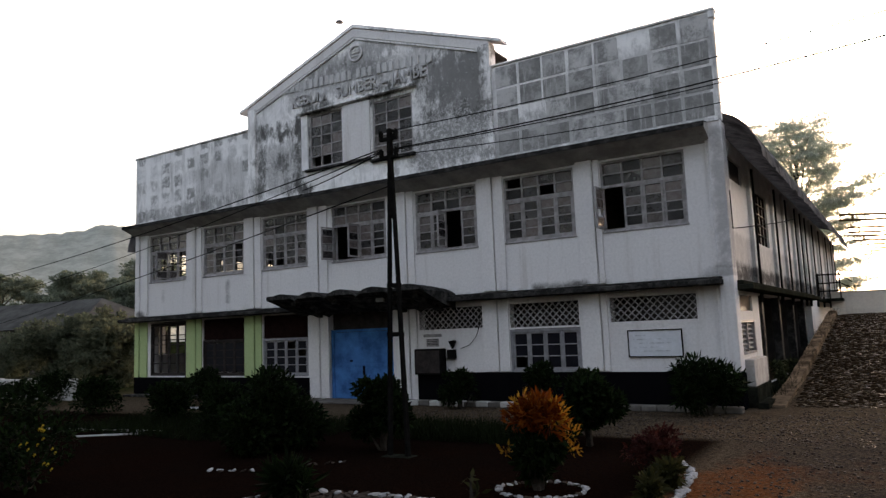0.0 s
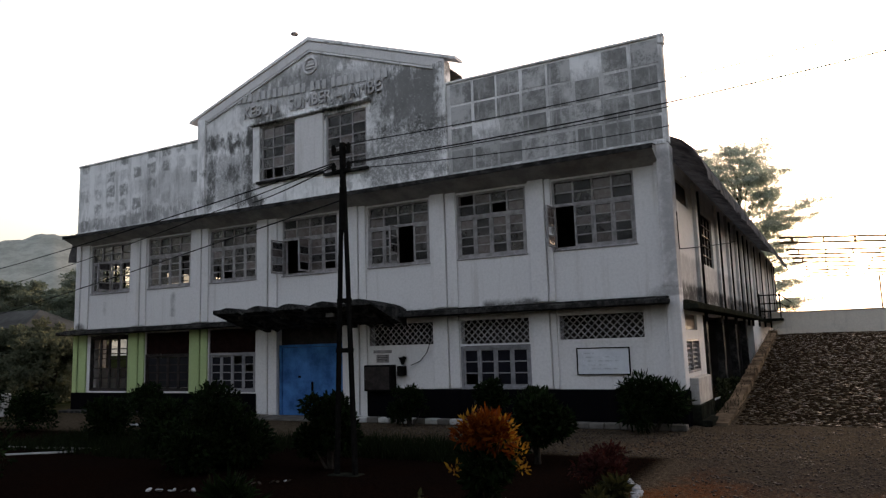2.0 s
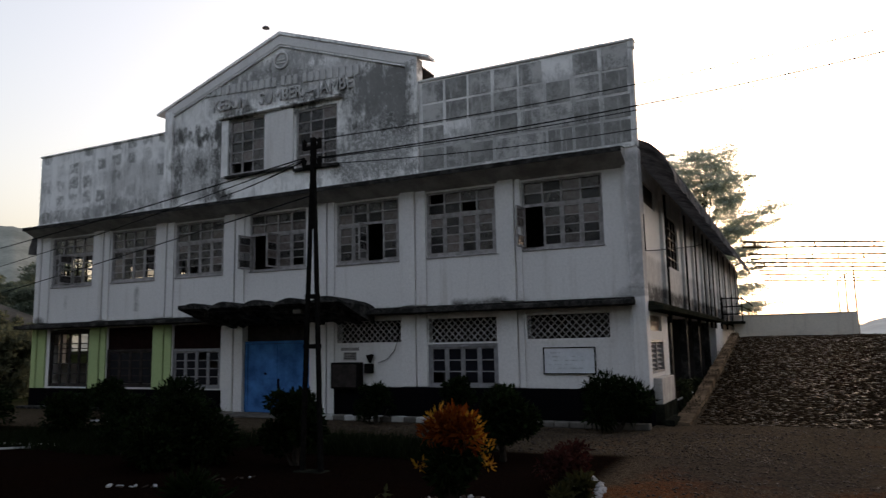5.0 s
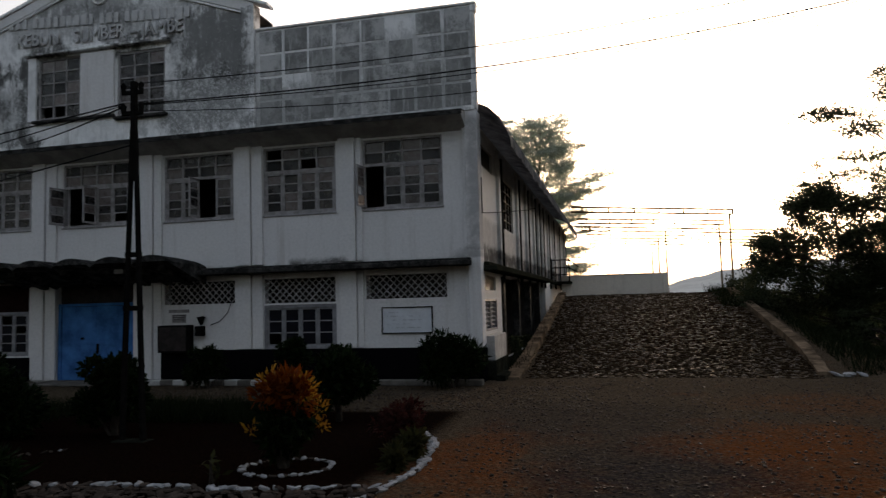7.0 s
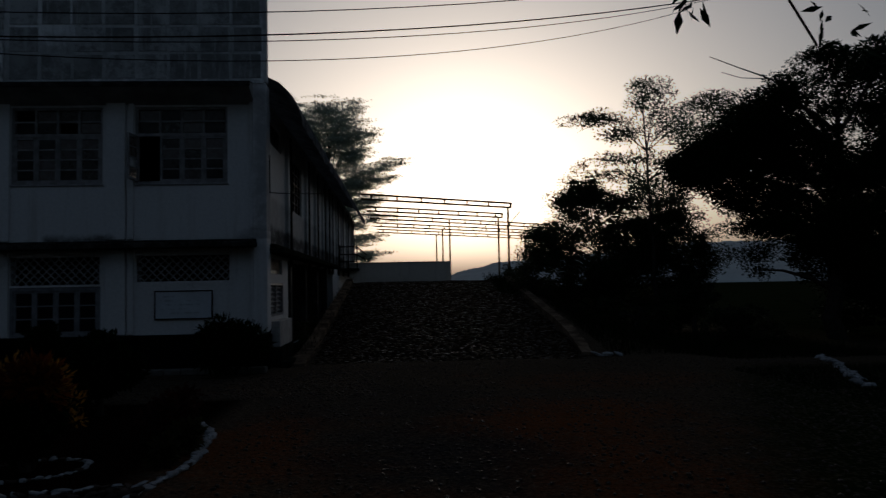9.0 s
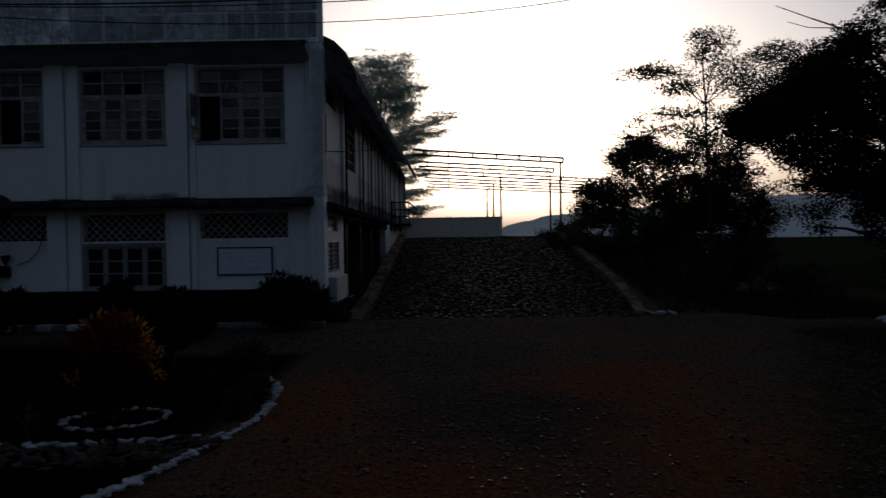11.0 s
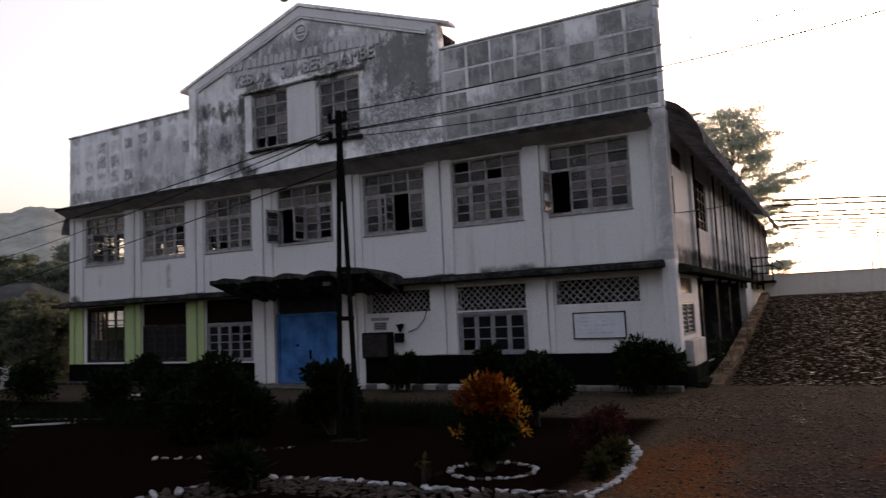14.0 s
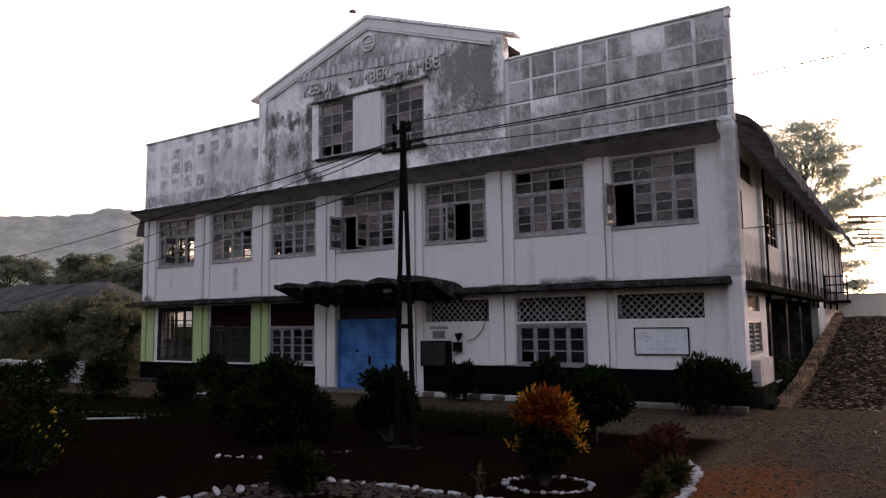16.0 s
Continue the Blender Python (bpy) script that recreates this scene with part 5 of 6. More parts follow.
# loose gravel on the forecourt
rest_v, rest_f = [], []
rng = np.random.default_rng(17)
for i in range(22000):
    x, y = 24.2 + 13 * rng.random() ** 1.0, -15.5 + 15.8 * rng.random()
    if i % 3 == 0:
        x, y = 14 + 12 * rng.random(), -5.0 + 4.0 * rng.random()
    s = 0.012 + 0.036 * rng.random() ** 2.2 + (0.03 if i % 90 == 0 else 0)
    m = Matrix.Translation((x, y, height(x, y) + 0.15 * s)) @ pose(0, 0, 0, rng.random() * 30, 0, rng.random() * 360) @ Matrix.Diagonal((s * 1.3, s, s, 1))
    v, f = STONES[i % 6]
    base = len(rest_v)
    rest_v += [tuple(m @ Vector(p)) for p in v]
    rest_f += [tuple(base + k for k in q) for q in f]
tagged(new("gravel", soup("gravel", rest_v, rest_f, M_GRAVEL)), "loose gravel on the forecourt", "gravel", kind="stuff")

# ---------------------------------------------------------------- terrace wall and steel frame behind
tw = thing("terrace_wall", (26.5, 20.5, TOP), "low weathered concrete wall at the top of the ramp", "wall", kind="structure")
part("wall", boxes(((23.6, 20.4, TOP - 0.2), (28.9, 20.6, 3.25)), bevel=0.015), M_TERRACE, tw)
part("coping", boxes(((23.55, 20.36, 3.252), (28.92, 20.64, 3.3)), bevel=0.015), M_TERRACE, tw)
part("pier", boxes(((28.78, 20.34, TOP - 0.1), (29.02, 20.66, 3.305)), bevel=0.02), M_TERRACE, tw)

shed = thing("steel_frame", (30, 20, TOP), "bare steel shed frame of thin twin-rail beams and posts", "steel frame")
BEAMS = [(24.4, 18.3, 32.79, 23.27), (24.4, 23.9, 33.1, 29.24), (24.4, 28.6, 38.8, 39.0), (24.4, 34.5, 38.8, 44.9), (24.4, 40.2, 38.8, 51.5)]
for xa, ya, xb, yb in BEAMS:
    ln, turn = math.hypot(xb - xa, yb - ya), math.degrees(math.atan2(yb - ya, xb - xa))
    m = Matrix.Translation((xa, ya, 6.56)) @ pose(0, 0, 0, 0, 0, turn)
    beam = part("beam", boxes(((0, -0.045, -0.17), (ln, 0.045, -0.08)), ((0, -0.045, 0.08), (ln, 0.045, 0.17)), ((ln - 0.08, -0.05, -0.17), (ln, 0.05, 0.17)), m=m), M_RUST, shed)
    u = 0.6
    while u < ln - 0.3:
        part("spacer", boxes(((u - 0.045, -0.025, -0.079), (u + 0.045, 0.025, 0.079)), m=m), M_RUST, beam)
        u += 1.5
for x, y, r, z in ((32.56, 23.1, 0.055, 6.43), (32.78, 29.05, 0.055, 6.43), (29.8, 32.9, 0.055, 6.43), (29.6, 38.5, 0.06, 6.43), (29.4, 44.7, 0.06, 6.43), (36.8, 37.6, 0.055, 6.43), (37.0, 43.6, 0.055, 6.43)):
    part("post", boxes(((x - r, y - r, height(x, y) - 0.1), (x + r, y + r, z))), M_RUST, shed)
part("stay", rod(bmesh.new(), (31.4, 28.2, 5.4), (32.7, 29.0, 6.5), 0.03, sides=5), M_RUST, shed)
part("stay", rod(bmesh.new(), (33.0, 29.2, 5.4), (34.4, 30.0, 6.9), 0.03, sides=5), M_RUST, shed)

# ---------------------------------------------------------------- plants


def shrub(name, at, r, h, count, leaf, material, label, category="shrub", seed=1, long=2.2, trunk=0.0, lumps=9, stems=6):
    """A shrub of branching stems and small leaves in uneven lumps."""
    rng = np.random.default_rng(seed)
    z0 = height(at[0], at[1])
    t = thing(name, (at[0], at[1], z0), label, category)
    cs, ss = [], []
    for i in range(lumps):
        a, q = rng.random() * 2 * math.pi, rng.random() ** 0.6
        f = rng.random()
        cs.append((at[0] + q * r * 0.7 * math.cos(a) * (1.1 - 0.5 * f), at[1] + q * r * 0.7 * math.sin(a) * (1.1 - 0.5 * f), z0 + trunk + (h - trunk) * (0.22 + 0.62 * f)))
        ss.append(np.array((1, 1, 0.85)) * r * (0.28 + 0.24 * rng.random()))
    stem = bmesh.new()
    for i in range(stems):
        c = cs[i % lumps]
        rod(stem, (at[0] + rng.normal() * 0.04, at[1] + rng.normal() * 0.04, z0 - 0.05), (c[0], c[1], c[2]), 0.022 + 0.012 * r, 0.008, 5)
    part("stem", stem, M_BARK, t)
    ob = new("foliage", leaves("foliage", cs, ss, count, leaf, material, rng, long))
    adopt(ob, t)
    return t


shrub("croton_shrub", (22.32, -9.72), 0.46, 1.14, 1500, 0.036, M_CROTON, "croton shrub with curled orange and yellow leaves", seed=21, long=3.9, trunk=0.74, lumps=15)
shrub("croton_shrub", (22.35, -9.7), 0.46, 0.8, 2200, 0.05, M_LEAF, "dark lower growth under the orange croton", seed=22, long=2.6, trunk=0.05, lumps=14)
adopt(new("young_leaves", leaves("young_leaves", [(22.15, -9.8, 1.1), (22.5, -9.62, 0.98), (22.22, -9.8, 1.18), (22.7, -9.55, 0.74), (21.98, -9.92, 0.52), (22.74, -9.5, 0.52)], [0.14, 0.22, 0.1, 0.16, 0.09, 0.1], 320, 0.03, M_YOUNG, np.random.default_rng(5), 3.0, 0.1, 0.9)), bpy.data.objects["croton_shrub"])
GS = "garden shrubs"
for i, (x, y, r, h, n, s, lab) in enumerate((
        (16.25, -8.75, 1.1, 1.45, 6500, 0.05, "broad dark green shrub in the flower bed"), (18.35, -7.85, 0.66, 1.38, 3600, 0.045, "upright dark green shrub beside the pole"),
        (21.65, -6.15, 0.68, 1.32, 4200, 0.048, "dark shrub behind the orange croton"), (20.3, -5.2, 0.45, 1.5, 2200, 0.045, "tall dark shrub before the white window"),
        (16.0, -1.4, 0.55, 1.3, 1500, 0.045, "small shrub before the cabinet"), (13.2, -7.2, 0.8, 0.95, 2200, 0.05, "dark shrub by the garden path"),
        (6.1, -2.0, 0.8, 1.1, 2200, 0.05, "dark shrub below the green pilaster"),
        (9.4, -2.4, 0.7, 1.0, 1800, 0.05, "dark shrub below the green pilaster"), (10.3, -6.3, 0.9, 1.0, 2000, 0.05, "low spreading dark shrub"), (4.8, -5.2, 0.9, 0.9, 1800, 0.055, "low dark shrub by the border"),
        (0.4, -4.0, 0.8, 1.1, 1600, 0.05, "dark shrub at the garden edge"), (-8.6, -3.1, 0.7, 0.8, 1200, 0.05, "low dark shrub before the garden wall"), (-5.6, -3.0, 0.6, 0.75, 1000, 0.05, "low dark shrub before the garden wall"), (-3.2, -3.2, 0.7, 0.85, 1200, 0.05, "low dark shrub before the garden wall"))):
    tagged(shrub("garden_shrub", (x, y), r * 1.06, h * 1.04, int(n * 1.7), s, M_LEAF, lab, seed=70 + i, lumps=12), group=GS)
shrub("palm_shrub", (22.55, -1.15), 0.88, 1.3, 3600, 0.042, M_LEAF, "bushy shrub with long narrow leaves at the corner", seed=23, long=4.5, lumps=10)
shrub("maroon_shrub", (23.55, -8.62), 0.42, 0.6, 1300, 0.035, M_REDLEAF, "low maroon-leaved shrub beside the stone border", seed=24, lumps=8)
shrub("maroon_shrub", (23.3, -7.9), 0.42, 0.6, 1000, 0.035, M_REDLEAF, "low maroon-leaved shrub at the bed's end", seed=28, lumps=8)
shrub("variegated_plant", (23.84, -9.1), 0.24, 0.3, 480, 0.05, M_PALELEAF, "low variegated plant by the white stones", "plant", seed=25, long=3.0, lumps=6)
shrub("variegated_plant", (23.72, -9.62), 0.22, 0.26, 300, 0.05, M_PALELEAF, "low variegated plant by the white stones", "plant", seed=29, long=3.0, lumps=5)
shrub("spiky_plant", (19.75, -11.55), 0.34, 0.62, 560, 0.042, M_LEAF, "spiky dark plant at the edge of the bed", "plant", seed=26, long=6.0, lumps=5)
shrub("sapling", (21.85, -10.6), 0.12, 0.42, 26, 0.05, M_PALELEAF, "thin sapling with a few pale leaves in the bed", "plant", seed=33, long=3.0, lumps=4, stems=3)
shrub("yellow_bush", (15.2, -12.6), 1.0, 1.75, 2600, 0.045, M_LEAF, "dark bush with small yellow flowers", seed=27, lumps=10)
bloom = leaves("flower", [(0, 0, 0)], [0.012], 7, 0.026, M_YELLOW, np.random.default_rng(4), 1.3)
rng = np.random.default_rng(44)
for i in range(16):
    ob = new("flower", bloom)
    c = ((16.2, -13.0, 0.93), (16.0, -13.0, 0.68), (16.3, -12.8, 0.45))[i % 3]
    ob.location = [v + 0.1 * rng.normal() for v in c]
    adopt(ob, bpy.data.objects["yellow_bush"])

WEEDS = "weeds on the bank"
for i, (x, y, r, h, n) in enumerate(((32.3, 17.4, 0.7, 1.0, 900), (32.0, 19.6, 0.6, 0.8, 700), (33.2, 15.0, 0.8, 1.1, 1000), (26.0, 21.2, 0.5, 1.3, 500), (24.6, 21.3, 0.6, 1.5, 600), (23.5, 3.6, 0.32, 0.9, 500), (23.45, 6.0, 0.3, 0.8, 400))):
    tagged(shrub("weed_clump", (x, y), r, h, n, 0.05, M_BUSH, "rough dark weeds growing by the ramp and terrace", "weed", seed=200 + i), group=WEEDS)


def grass_patch(name, x0, x1, y0, y1, n, h, label, seed):
    rng = np.random.default_rng(seed)
    verts, faces = [], []
    for i in range(n):
        x, y = x0 + (x1 - x0) * rng.random(), y0 + (y1 - y0) * rng.random()
        z, a, s = height(x, y), rng.random() * 6.28, h * (0.5 + rng.random())
        dx, dy = 0.012 * math.cos(a), 0.012 * math.sin(a)
        lx, ly = rng.normal() * s * 0.4, rng.normal() * s * 0.4
        b = len(verts)
        verts += [(x - dx, y - dy, z), (x + dx, y + dy, z), (x + lx, y + ly, z + s)]
        faces.append((b, b + 1, b + 2))
    tagged(new(name, soup(name, verts, faces, M_GRASS)), label, "grass", kind="stuff")


grass_patch("grass", 16.5, 21.0, -6.6, -5.0, 5000, 0.28, "dark grass strip at the back of the bed", 1)
grass_patch("grass", 8.0, 16.0, -8.2, -4.8, 7000, 0.22, "dark lawn of the garden", 2)
grass_patch("grass", 32.0, 40.0, 1.0, 10.0, 9000, 0.3, "rough grass under the trees", 3)
grass_patch("grass", 23.3, 24.0, 1.5, 18.0, 1200, 0.3, "weeds in the drain beside the ramp", 5)
grass_patch("grass", 33.6, 38.5, -9.5, -2.5, 5000, 0.1, "short grass verge beside the forecourt", 7)
grass_patch("grass", 30.6, 33.5, 12.0, 19.0, 2500, 0.35, "weeds on the bank of the ramp", 6)

# ---------------------------------------------------------------- trees


def sprays(clumps, per, rng, part_size=0.42, flat=0.6):
    """Breaks every clump (x, y, z, rx, ry, rz) into a few smaller uneven sprays."""
    out = []
    for c in clumps:
        for i in range(per):
            d = rng.normal(size=3)
            d *= rng.random() ** 0.4 / np.linalg.norm(d)
            f = part_size * (0.55 + 0.75 * rng.random())
            out.append((c[0] + d[0] * c[3], c[1] + d[1] * c[4], c[2] + d[2] * c[5], c[3] * f * (0.8 + 0.6 * rng.random()), c[4] * f, c[5] * f * flat / 0.6 * (0.6 + 0.5 * rng.random())))
    return out


def under(outline, n, seed, depth=1.4, size=0.6):
    """Clumps spread through an outline of (x, lowest, highest), smaller towards its edge."""
    rng = np.random.default_rng(seed)
    xs, lo, hi = zip(*outline)
    out = []
    for i in range(n):
        x = xs[0] + (xs[-1] - xs[0]) * rng.random()
        a, b = np.interp(x, xs, lo), np.interp(x, xs, hi)
        f = rng.random()
        edge = min(f, 1 - f) * (b - a)
        r = min(size * (0.55 + 0.7 * rng.random()), 0.35 + 0.6 * edge)
        out.append((x, depth * (2 * rng.random() - 1) * min(1, 0.3 + edge), a + (b - a) * f + (0.22 * rng.normal() if edge < 0.5 else 0), r, r, r * 0.75))
    return out


def tree(at, top, r, clumps, count, leaf, label, seed, material=M_LEAFFAR, long=2.0, twigs=0, skip=1, split=5, fine=0.42, core=0):
    """Tapered trunk, limbs to every clump, and a crown of many leaves. clumps: (x, y, z, rx, ry, rz) from the foot."""
    rng = np.random.default_rng(seed)
    z0 = height(at[0], at[1])
    t = thing("tree", (at[0], at[1], z0), label, "tree")
    o = np.array((at[0], at[1], z0))
    cs = [tuple(o + c[:3]) for c in clumps]
    limbs = [(min(0.95, max(0.25, 0.8 * c[2] / max(top[2], 0.1))), p, r * 0.35) for c, p in list(zip(clumps, cs))[::skip]]
    branch_tree(t, o - (0, 0, 0.2), o + top, r, rng, limbs)
    bm = bmesh.new()
    for i in range(twigs):
        c = clumps[rng.integers(len(clumps))]
        p = o + c[:3]
        d = rng.normal(size=3) * np.array(c[3:]) * 0.8
        rod(bm, p, p + d, 0.02, 0.006, 4)
    if twigs:
        tagged(part("twig", bm, M_BARK, t), kind="stuff")
    else:
        bm.free()
    bits = sprays(clumps, split, rng, fine) if split else clumps
    ob = new("crown", leaves("crown", [tuple(o + c[:3]) for c in bits], [c[3:] for c in bits], count, leaf, material, rng, long))
    adopt(ob, t)
    if core:
        adopt(new("inner_foliage", leaves("inner_foliage", cs, [np.array(c[3:]) * 0.45 for c in clumps], core, leaf * 1.9, material, rng, 1.6)), t)
    return t


def layered(n, h, spread, seed, low=0.35, thin=0.16):
    """Flat spreading tiers, as on an old rain-tree."""
    rng = np.random.default_rng(seed)
    out = []
    for i in range(n):
        f = low + (1 - low) * rng.random()
        a, q = rng.random() * 6.28, (0.35 + 0.65 * rng.random()) * spread * (1.15 - 0.7 * (f - low) / (1 - low))
        s = spread * (0.12 + 0.13 * rng.random())
        out.append((q * math.cos(a), q * math.sin(a), h * f, s, s, s * thin / 0.3))
    return out


def round_clumps(n, h, r, low, seed):
    rng = np.random.default_rng(seed)
    out = []
    for i in range(n):
        f = rng.random()
        a, q = rng.random() * 6.28, rng.random() ** 0.5 * r * (1.0 - 0.55 * abs(f - 0.4))
        s = r * (0.2 + 0.18 * rng.random())
        out.append((q * math.cos(a), q * math.sin(a), low + (h - low) * f, s, s, s * 0.75))
    return out


rng = np.random.default_rng(83)
tiers = []
BOUGHS = [(0.6, 16.9, 12.5), (-2.8, 16.9, 12.5), (2.4, 15.5, 12), (3.8, 14.6, 11), (3.2, 13.3, 10), (6.4, 12.2, 9), (5.6, 11.0, 8.5), (4.4, 9.4, 7), (4.6, 7.8, 6), (3.9, 6.2, 5), (4.0, 4.8, 4), (2.0, 14.4, 11.6), (2.7, 12.9, 10.4), (3.4, 11.7, 9.3), (2.8, 10.4, 8.2), (2.6, 8.8, 7)]
for dx, z1, z0 in BOUGHS:
    for side in (1, -1):
        for dy in (-1.5, 0.2, 1.6):
            w = dx * (1 if side > 0 else -0.9) * (1 - 0.12 * abs(dy))
            for i in range(18):
                f = 0.2 + 0.85 * rng.random() ** 0.6
                z = z0 - 2.2 + (z1 - z0) * f ** 0.7 + 0.13 * rng.normal() - 0.35 * rng.random() * (dy != 0.2) - 0.35 * max(0, f - 0.8)
                s0 = (0.4 + 0.5 * rng.random()) * (1.15 - 0.35 * f)
                tiers.append((w * f + 0.25 * rng.normal(), dy + 0.6 * rng.normal(), z, s0 * 1.7, s0, 0.07 + 0.08 * rng.random()))
# The crown's pale leaf colour includes backlit glare haze.
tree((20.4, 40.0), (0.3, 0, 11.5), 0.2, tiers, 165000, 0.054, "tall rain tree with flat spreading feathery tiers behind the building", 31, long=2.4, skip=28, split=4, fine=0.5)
BUSH = [(-3.38, 0.19, 1.77), (-3.04, 0.08, 3.23), (-2.14, 0.08, 5.15), (-1.01, 0.08, 6.95), (-0.23, 0.08, 7.06), (0.79, 0.08, 6.05), (1.8, 0.08, 6.61), (2.93, 0.19, 6.16), (3.72, 0.3, 5.6), (4.39, 0.64, 4.69), (4.84, 1.77, 3.79)]
tree((34.9, 13.0), (0.2, 0, 4.6), 0.12, under(BUSH, 320, 50, 1.2, 0.6), 150000, 0.046, "dense dark bushy tree beside the ramp", 80, M_BUSH, twigs=60, skip=8, split=4, fine=0.9, core=14000)
tree((37.6, 9.2), (0.25, 0, 3.0), 0.1, under([(-1.2, 0.9, 1.9), (-0.3, 1.0, 2.2), (0.5, 1.2, 2.2), (0.9, 1.5, 2.0)], 16, 51, 0.8, 0.45), 3500, 0.05, "small leafy tree with a bare leaning stem", 81, M_BUSH, twigs=15, split=5)
for i, (x, y, r, h, n, c, s0) in enumerate(((35.2, 9.0, 1.5, 1.8, 22, 9000, 0.055), (38.2, 7.0, 1.6, 1.3, 18, 6000, 0.055))):
    tree((x, y), (0.2, 0, h * 0.7), 0.08, round_clumps(n, h - 0.3, r, 0.2, 52 + i), c, s0, "low dark bush under the trees", 82 + i, M_BUSH, twigs=12)
thin = [(-2.9, 0, 9.0, .6, .6, .25), (-2.3, 0, 8.8, .7, .6, .3), (-1.6, 0, 8.9, .7, .6, .3), (-1.7, 0, 8.2, .8, .6, .3), (-.9, 0, 8.4, .7, .6, .35), (-.3, 0, 10.3, .5, .5, .4), (.2, 0, 10.0, .6, .5, .5), (-.6, 0, 9.6, .5, .5, .4), (.1, 0, 9.2, .7, .6, .5),
        (.8, .2, 8.7, .7, .6, .5), (1.5, .2, 9.3, .7, .6, .4), (2.3, 0, 9.6, .7, .6, .4), (2.9, 0, 9.4, .6, .6, .4), (3.3, 0, 8.7, .8, .6, .5), (2.4, 0, 8.5, .8, .6, .4), (1.4, 0, 7.9, .8, .6, .4), (-1.6, 0, 7.2, .9, .6, .25), (-2.1, 0, 6.6, .8, .6, .3), (-.5, 0, 7.4, .8, .6, .3),
        (.6, 0, 7.2, .7, .6, .3), (2.2, 0, 7.3, .7, .7, .4), (3.0, 0, 7.7, .8, .7, .4), (-1.0, 0, 6.1, .9, .7, .35), (.9, 0, 5.6, .9, .8, .5), (0.9, 0, 4.2, .8, .7, .4)]
tree((36.9, 11.0), (-0.4, 0, 10.2), 0.085, thin, 20000, 0.044, "slender open tree above the bushes", 91, M_BUSH, long=2.8, twigs=160, skip=2, split=3, fine=1.05)
SPREAD = [(-5.7, 6.2, 6.6), (-5.2, 5.9, 7.1), (-4.6, 5.7, 7.5), (-4.0, 5.2, 8.2), (-3.5, 3.9, 8.6), (-2.5, 2.7, 9.3), (-1.5, 1.8, 9.5), (-0.6, 1.3, 10.3), (1.5, 1.0, 10.8), (4.2, 1.0, 10.4)]
tree((42.3, 7.5), (0.3, 0, 7.5), 0.3, under(SPREAD, 330, 60, 1.8, 0.7), 210000, 0.05, "large dark spreading tree at the road", 92, M_LEAF, twigs=120, skip=9, split=4, fine=0.95, core=11000)
tree((46.5, 9.0), (0.3, 0, 7.0), 0.28, round_clumps(60, 11.5, 4.2, 0.5, 61), 40000, 0.09, "large dark tree further along the road", 93, M_LEAF, twigs=30, skip=4)
limb = bmesh.new()
for a, b, r in (((41.7, 7.4, 8.6), (39.1, 6.0, 9.0), 0.05), ((39.1, 6.0, 9.0), (38.2, 6.0, 9.32), 0.03), ((38.2, 6.0, 9.32), (37.2, 6.0, 9.7), 0.02), ((39.4, 6.1, 8.95), (38.3, 6.0, 8.95), 0.02), ((38.3, 6.0, 8.95), (37.6, 6.0, 9.15), 0.014),
                ((40.2, 6.6, 8.8), (38.2, 6.0, 8.25), 0.022), ((38.2, 6.0, 8.25), (37.6, 6.0, 8.6), 0.014), ((41.9, 7.4, 10.6), (36.0, 0.0, 10.5), 0.05), ((36.0, 0.0, 10.5), (32.0, -6.4, 8.0), 0.02), ((32.0, -6.4, 8.0), (30.95, -7.5, 6.4), 0.01)):
    rod(limb, a, b, r, r * 0.7, 6)
big = [o for o in bpy.data.objects if o.get("label") == "large dark spreading tree at the road"][0]
part("bough", limb, M_BARK, big, "bare overhanging bough")
adopt(new("leaf_spray", leaves("leaf_spray", [(30.9, -7.55, 6.15)], [0.22], 16, 0.1, M_LEAF, np.random.default_rng(8), 3.0, 1.2, -0.3)), big)
adopt(new("leaf_spray", leaves("leaf_spray", [(32.75, -8.2, 5.7), (33.0, -8.0, 5.3)], [0.3, 0.3], 26, 0.07, M_LEAF, np.random.default_rng(9), 3.4, 1.2, -0.3)), big)
for i, (x, y) in enumerate(((52, 18), (57, 14), (63, 30), (52, 4))):
    tree((x, y), (0, 0, 5), 0.25, round_clumps(14, 8.0 - (i > 4) * 4, 4.0, 0.8, 62 + i), 7000, 0.15, "distant leafy dark tree", 94 + i, M_LEAF, skip=3)
# Garden trees: distance haze is mixed into the leaf colour.
for i, (x, y, r, low) in enumerate(((-28, 20, 4.6, 0.5), (-33, 23, 5.0, 0.55), (-39, 21, 5.0, 0.6), (-46, 24, 5.5, 0.6), (-53, 20, 5.5, 0.6), (-31, 24, 4.6, 0.45), (-44, 32, 6.5, 0.5))):
    h = 2.1 + 0.088 * math.hypot(x - 26.5, y + 18.4) * (0.95 + 0.05 * (i % 3))
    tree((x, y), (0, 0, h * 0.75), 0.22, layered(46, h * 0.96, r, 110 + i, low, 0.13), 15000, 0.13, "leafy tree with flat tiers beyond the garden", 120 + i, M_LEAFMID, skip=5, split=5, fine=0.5)
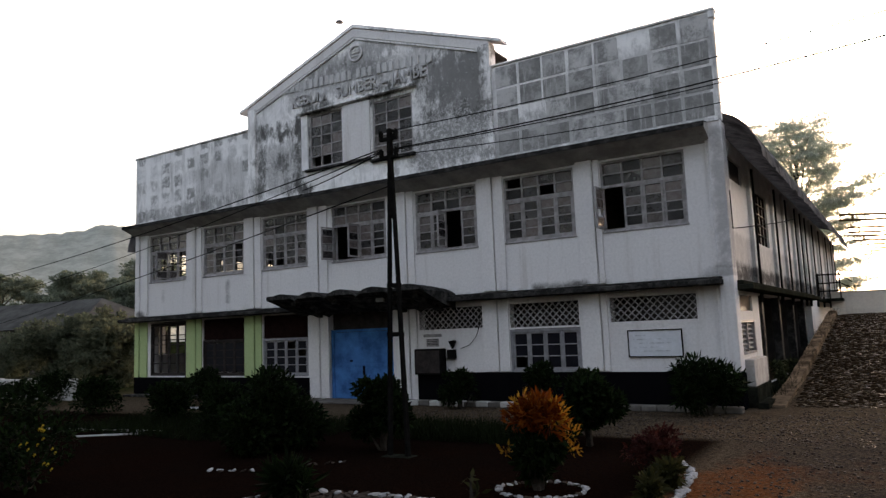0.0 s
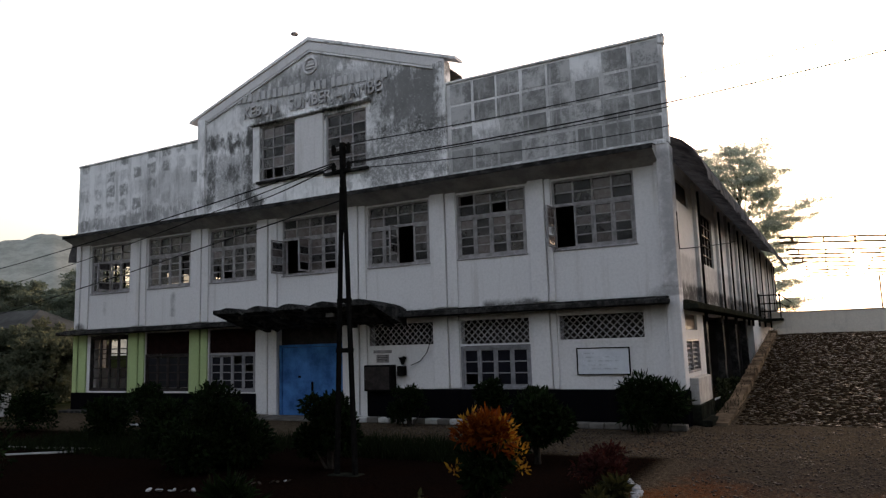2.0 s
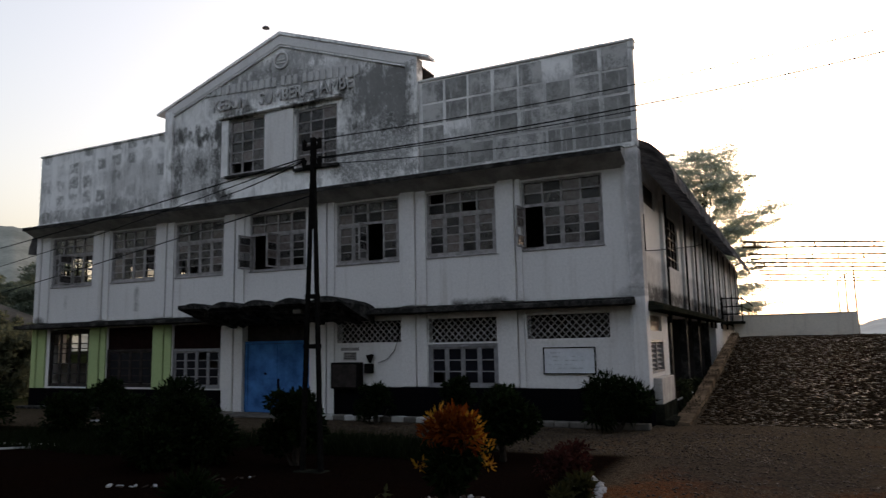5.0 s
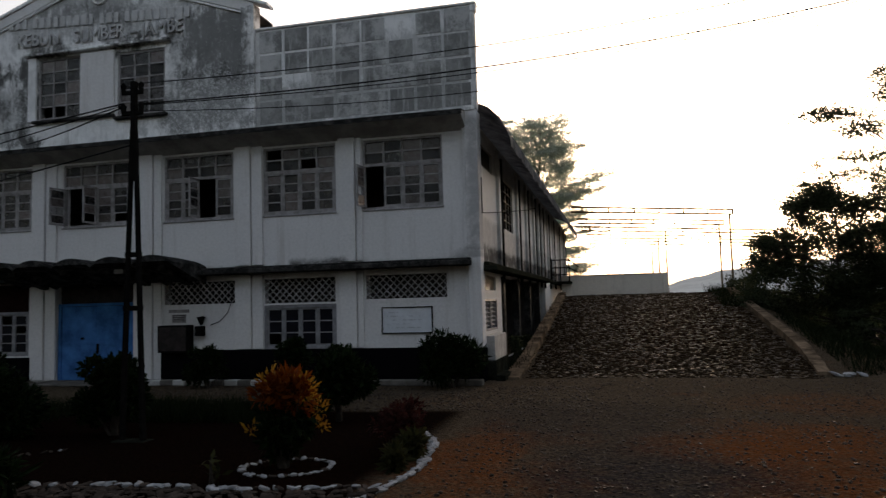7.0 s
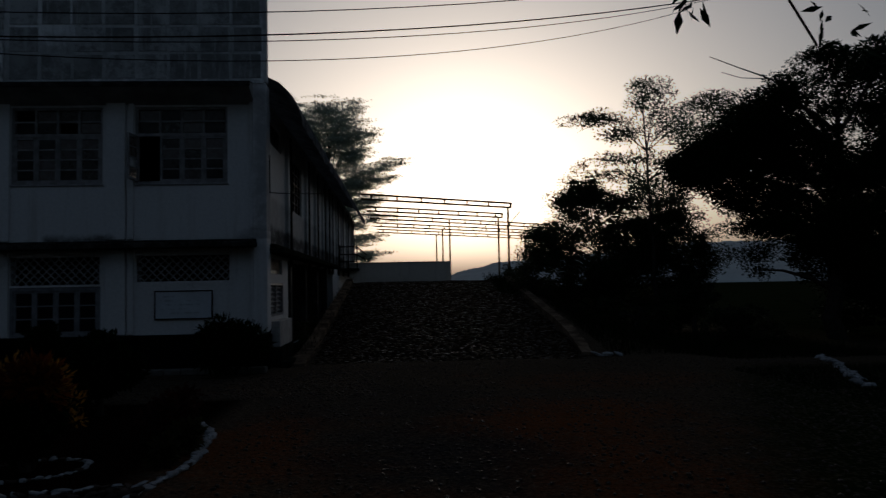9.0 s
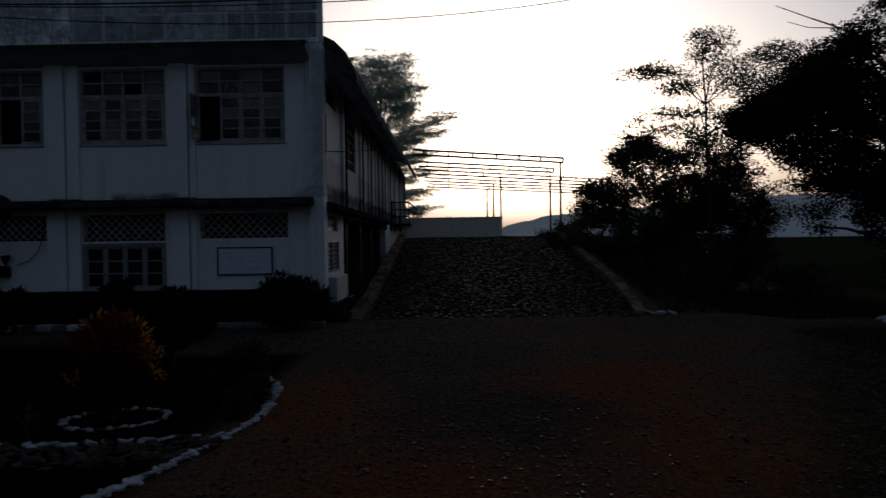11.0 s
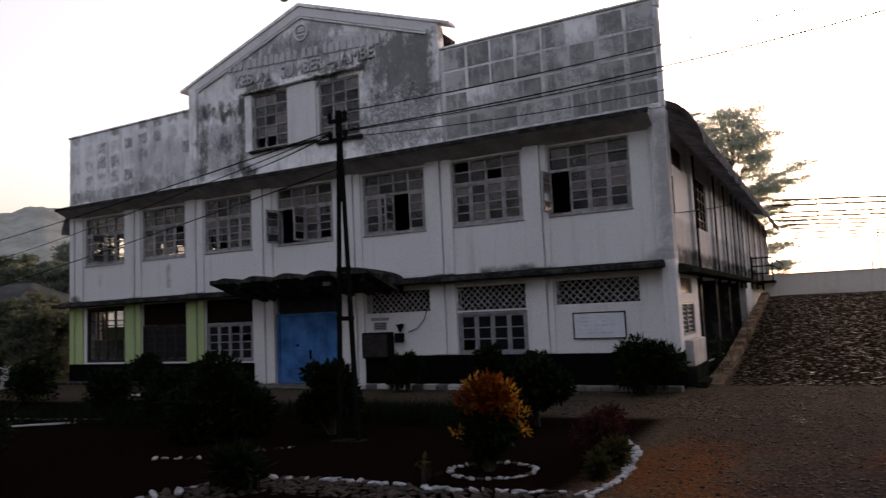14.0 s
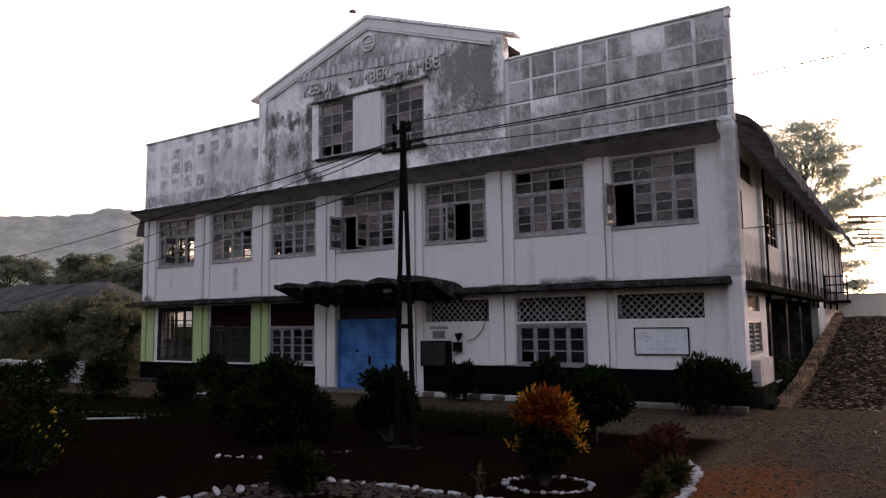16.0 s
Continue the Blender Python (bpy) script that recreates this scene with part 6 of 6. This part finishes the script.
# Bushes beyond the garden: leaves paled for haze, less than the trees.
for i, (x, y, r, f) in enumerate(((-8, 4, 2.4, 0.024), (-12, 6, 2.8, 0.04), (-16, 5, 3.0, 0.034), (-20, 7, 3.2, 0.026), (-26, 6, 3.4, 0.02), (-32, 5, 3.6, 0.016), (-14, 6.6, 2.4, 0.045), (-40, 6, 4.0, 0.016))):
    h = 2.1 + f * math.hypot(x - 26.5, y + 18.4)
    tree((x, y), (0, 0, h * 0.7), 0.14, round_clumps(34, h * 0.9, r, 0.3, 140 + i), 13000, 0.1, "leafy bush beyond the garden, haze in its leaf colour", 145 + i, M_LEAFDIM, skip=5, split=5)

# unseen tall trees added behind the walk to shade the lower front
for i in range(13):
    x, y, h = -26 + 8.0 * i, -32 - 2.5 * (i % 2), 23.0 + 2.0 * ((i * 7) % 3)
    tree((x, y), (0, 0, h * 0.7), 0.4, round_clumps(34, h, 5.2, 0.8, 150 + i), 8000, 0.32, "added unseen tall tree behind the viewpoint, blocks low sky", 160 + i, M_LEAF, skip=4)

low = thing("garden_wall", (-5, -2.2, 0), "low whitewashed garden wall beyond the office corner", "wall", kind="structure")
part("wall", boxes(((-10, -2.3, -0.05), (-1.4, -2.1, 0.8)), bevel=0.02), M_KERB, low)
for x in (-9.9, -7.2, -4.5, -1.5):
    part("pier", boxes(((x - 0.14, -2.36, -0.05), (x + 0.14, -2.04, 0.84)), bevel=0.02), M_KERB, low)

# far-off white house among the trees
house = thing("house", (-42, -2, 0), "small white house among the trees", "house")
part("wall", boxes(((-46, -4, 0), (-38, 1, 2.4))), M_WALL, house)
part("roof", extrude_profile([(-5.0, 2.3), (2.0, 2.3), (-1.5, 3.8)], -46.6, -37.4, "x"), M_CONC, house, "pale pitched roof")
part("door", boxes(((-43, -4.05, 0), (-42, -3.99, 2.0))), M_DARKWOOD, house)

# dim shed with a hipped roof behind the bushes
barn = thing("shed", (-34, 14, 0), "long dim shed with a grey hipped roof behind the bushes", "shed")
part("wall", boxes(((-48, 10.5, 0), (-22.6, 17.5, 3.6))), M_CONC, barn)
bm = bmesh.new()
eave = [bm.verts.new(p) for p in ((-48.6, 10.0, 3.55), (-22.0, 10.0, 3.55), (-22.0, 18.0, 3.55), (-48.6, 18.0, 3.55))]
top = [bm.verts.new(p) for p in ((-45.0, 14.0, 5.95), (-25.6, 14.0, 5.75))]
for f in ((eave[0], eave[1], top[1], top[0]), (eave[1], eave[2], top[1]), (eave[2], eave[3], top[0], top[1]), (eave[3], eave[0], top[0]), tuple(eave[::-1])):
    bm.faces.new(f)
part("roof", bm, M_SHEDROOF, barn, "grey hipped roof")
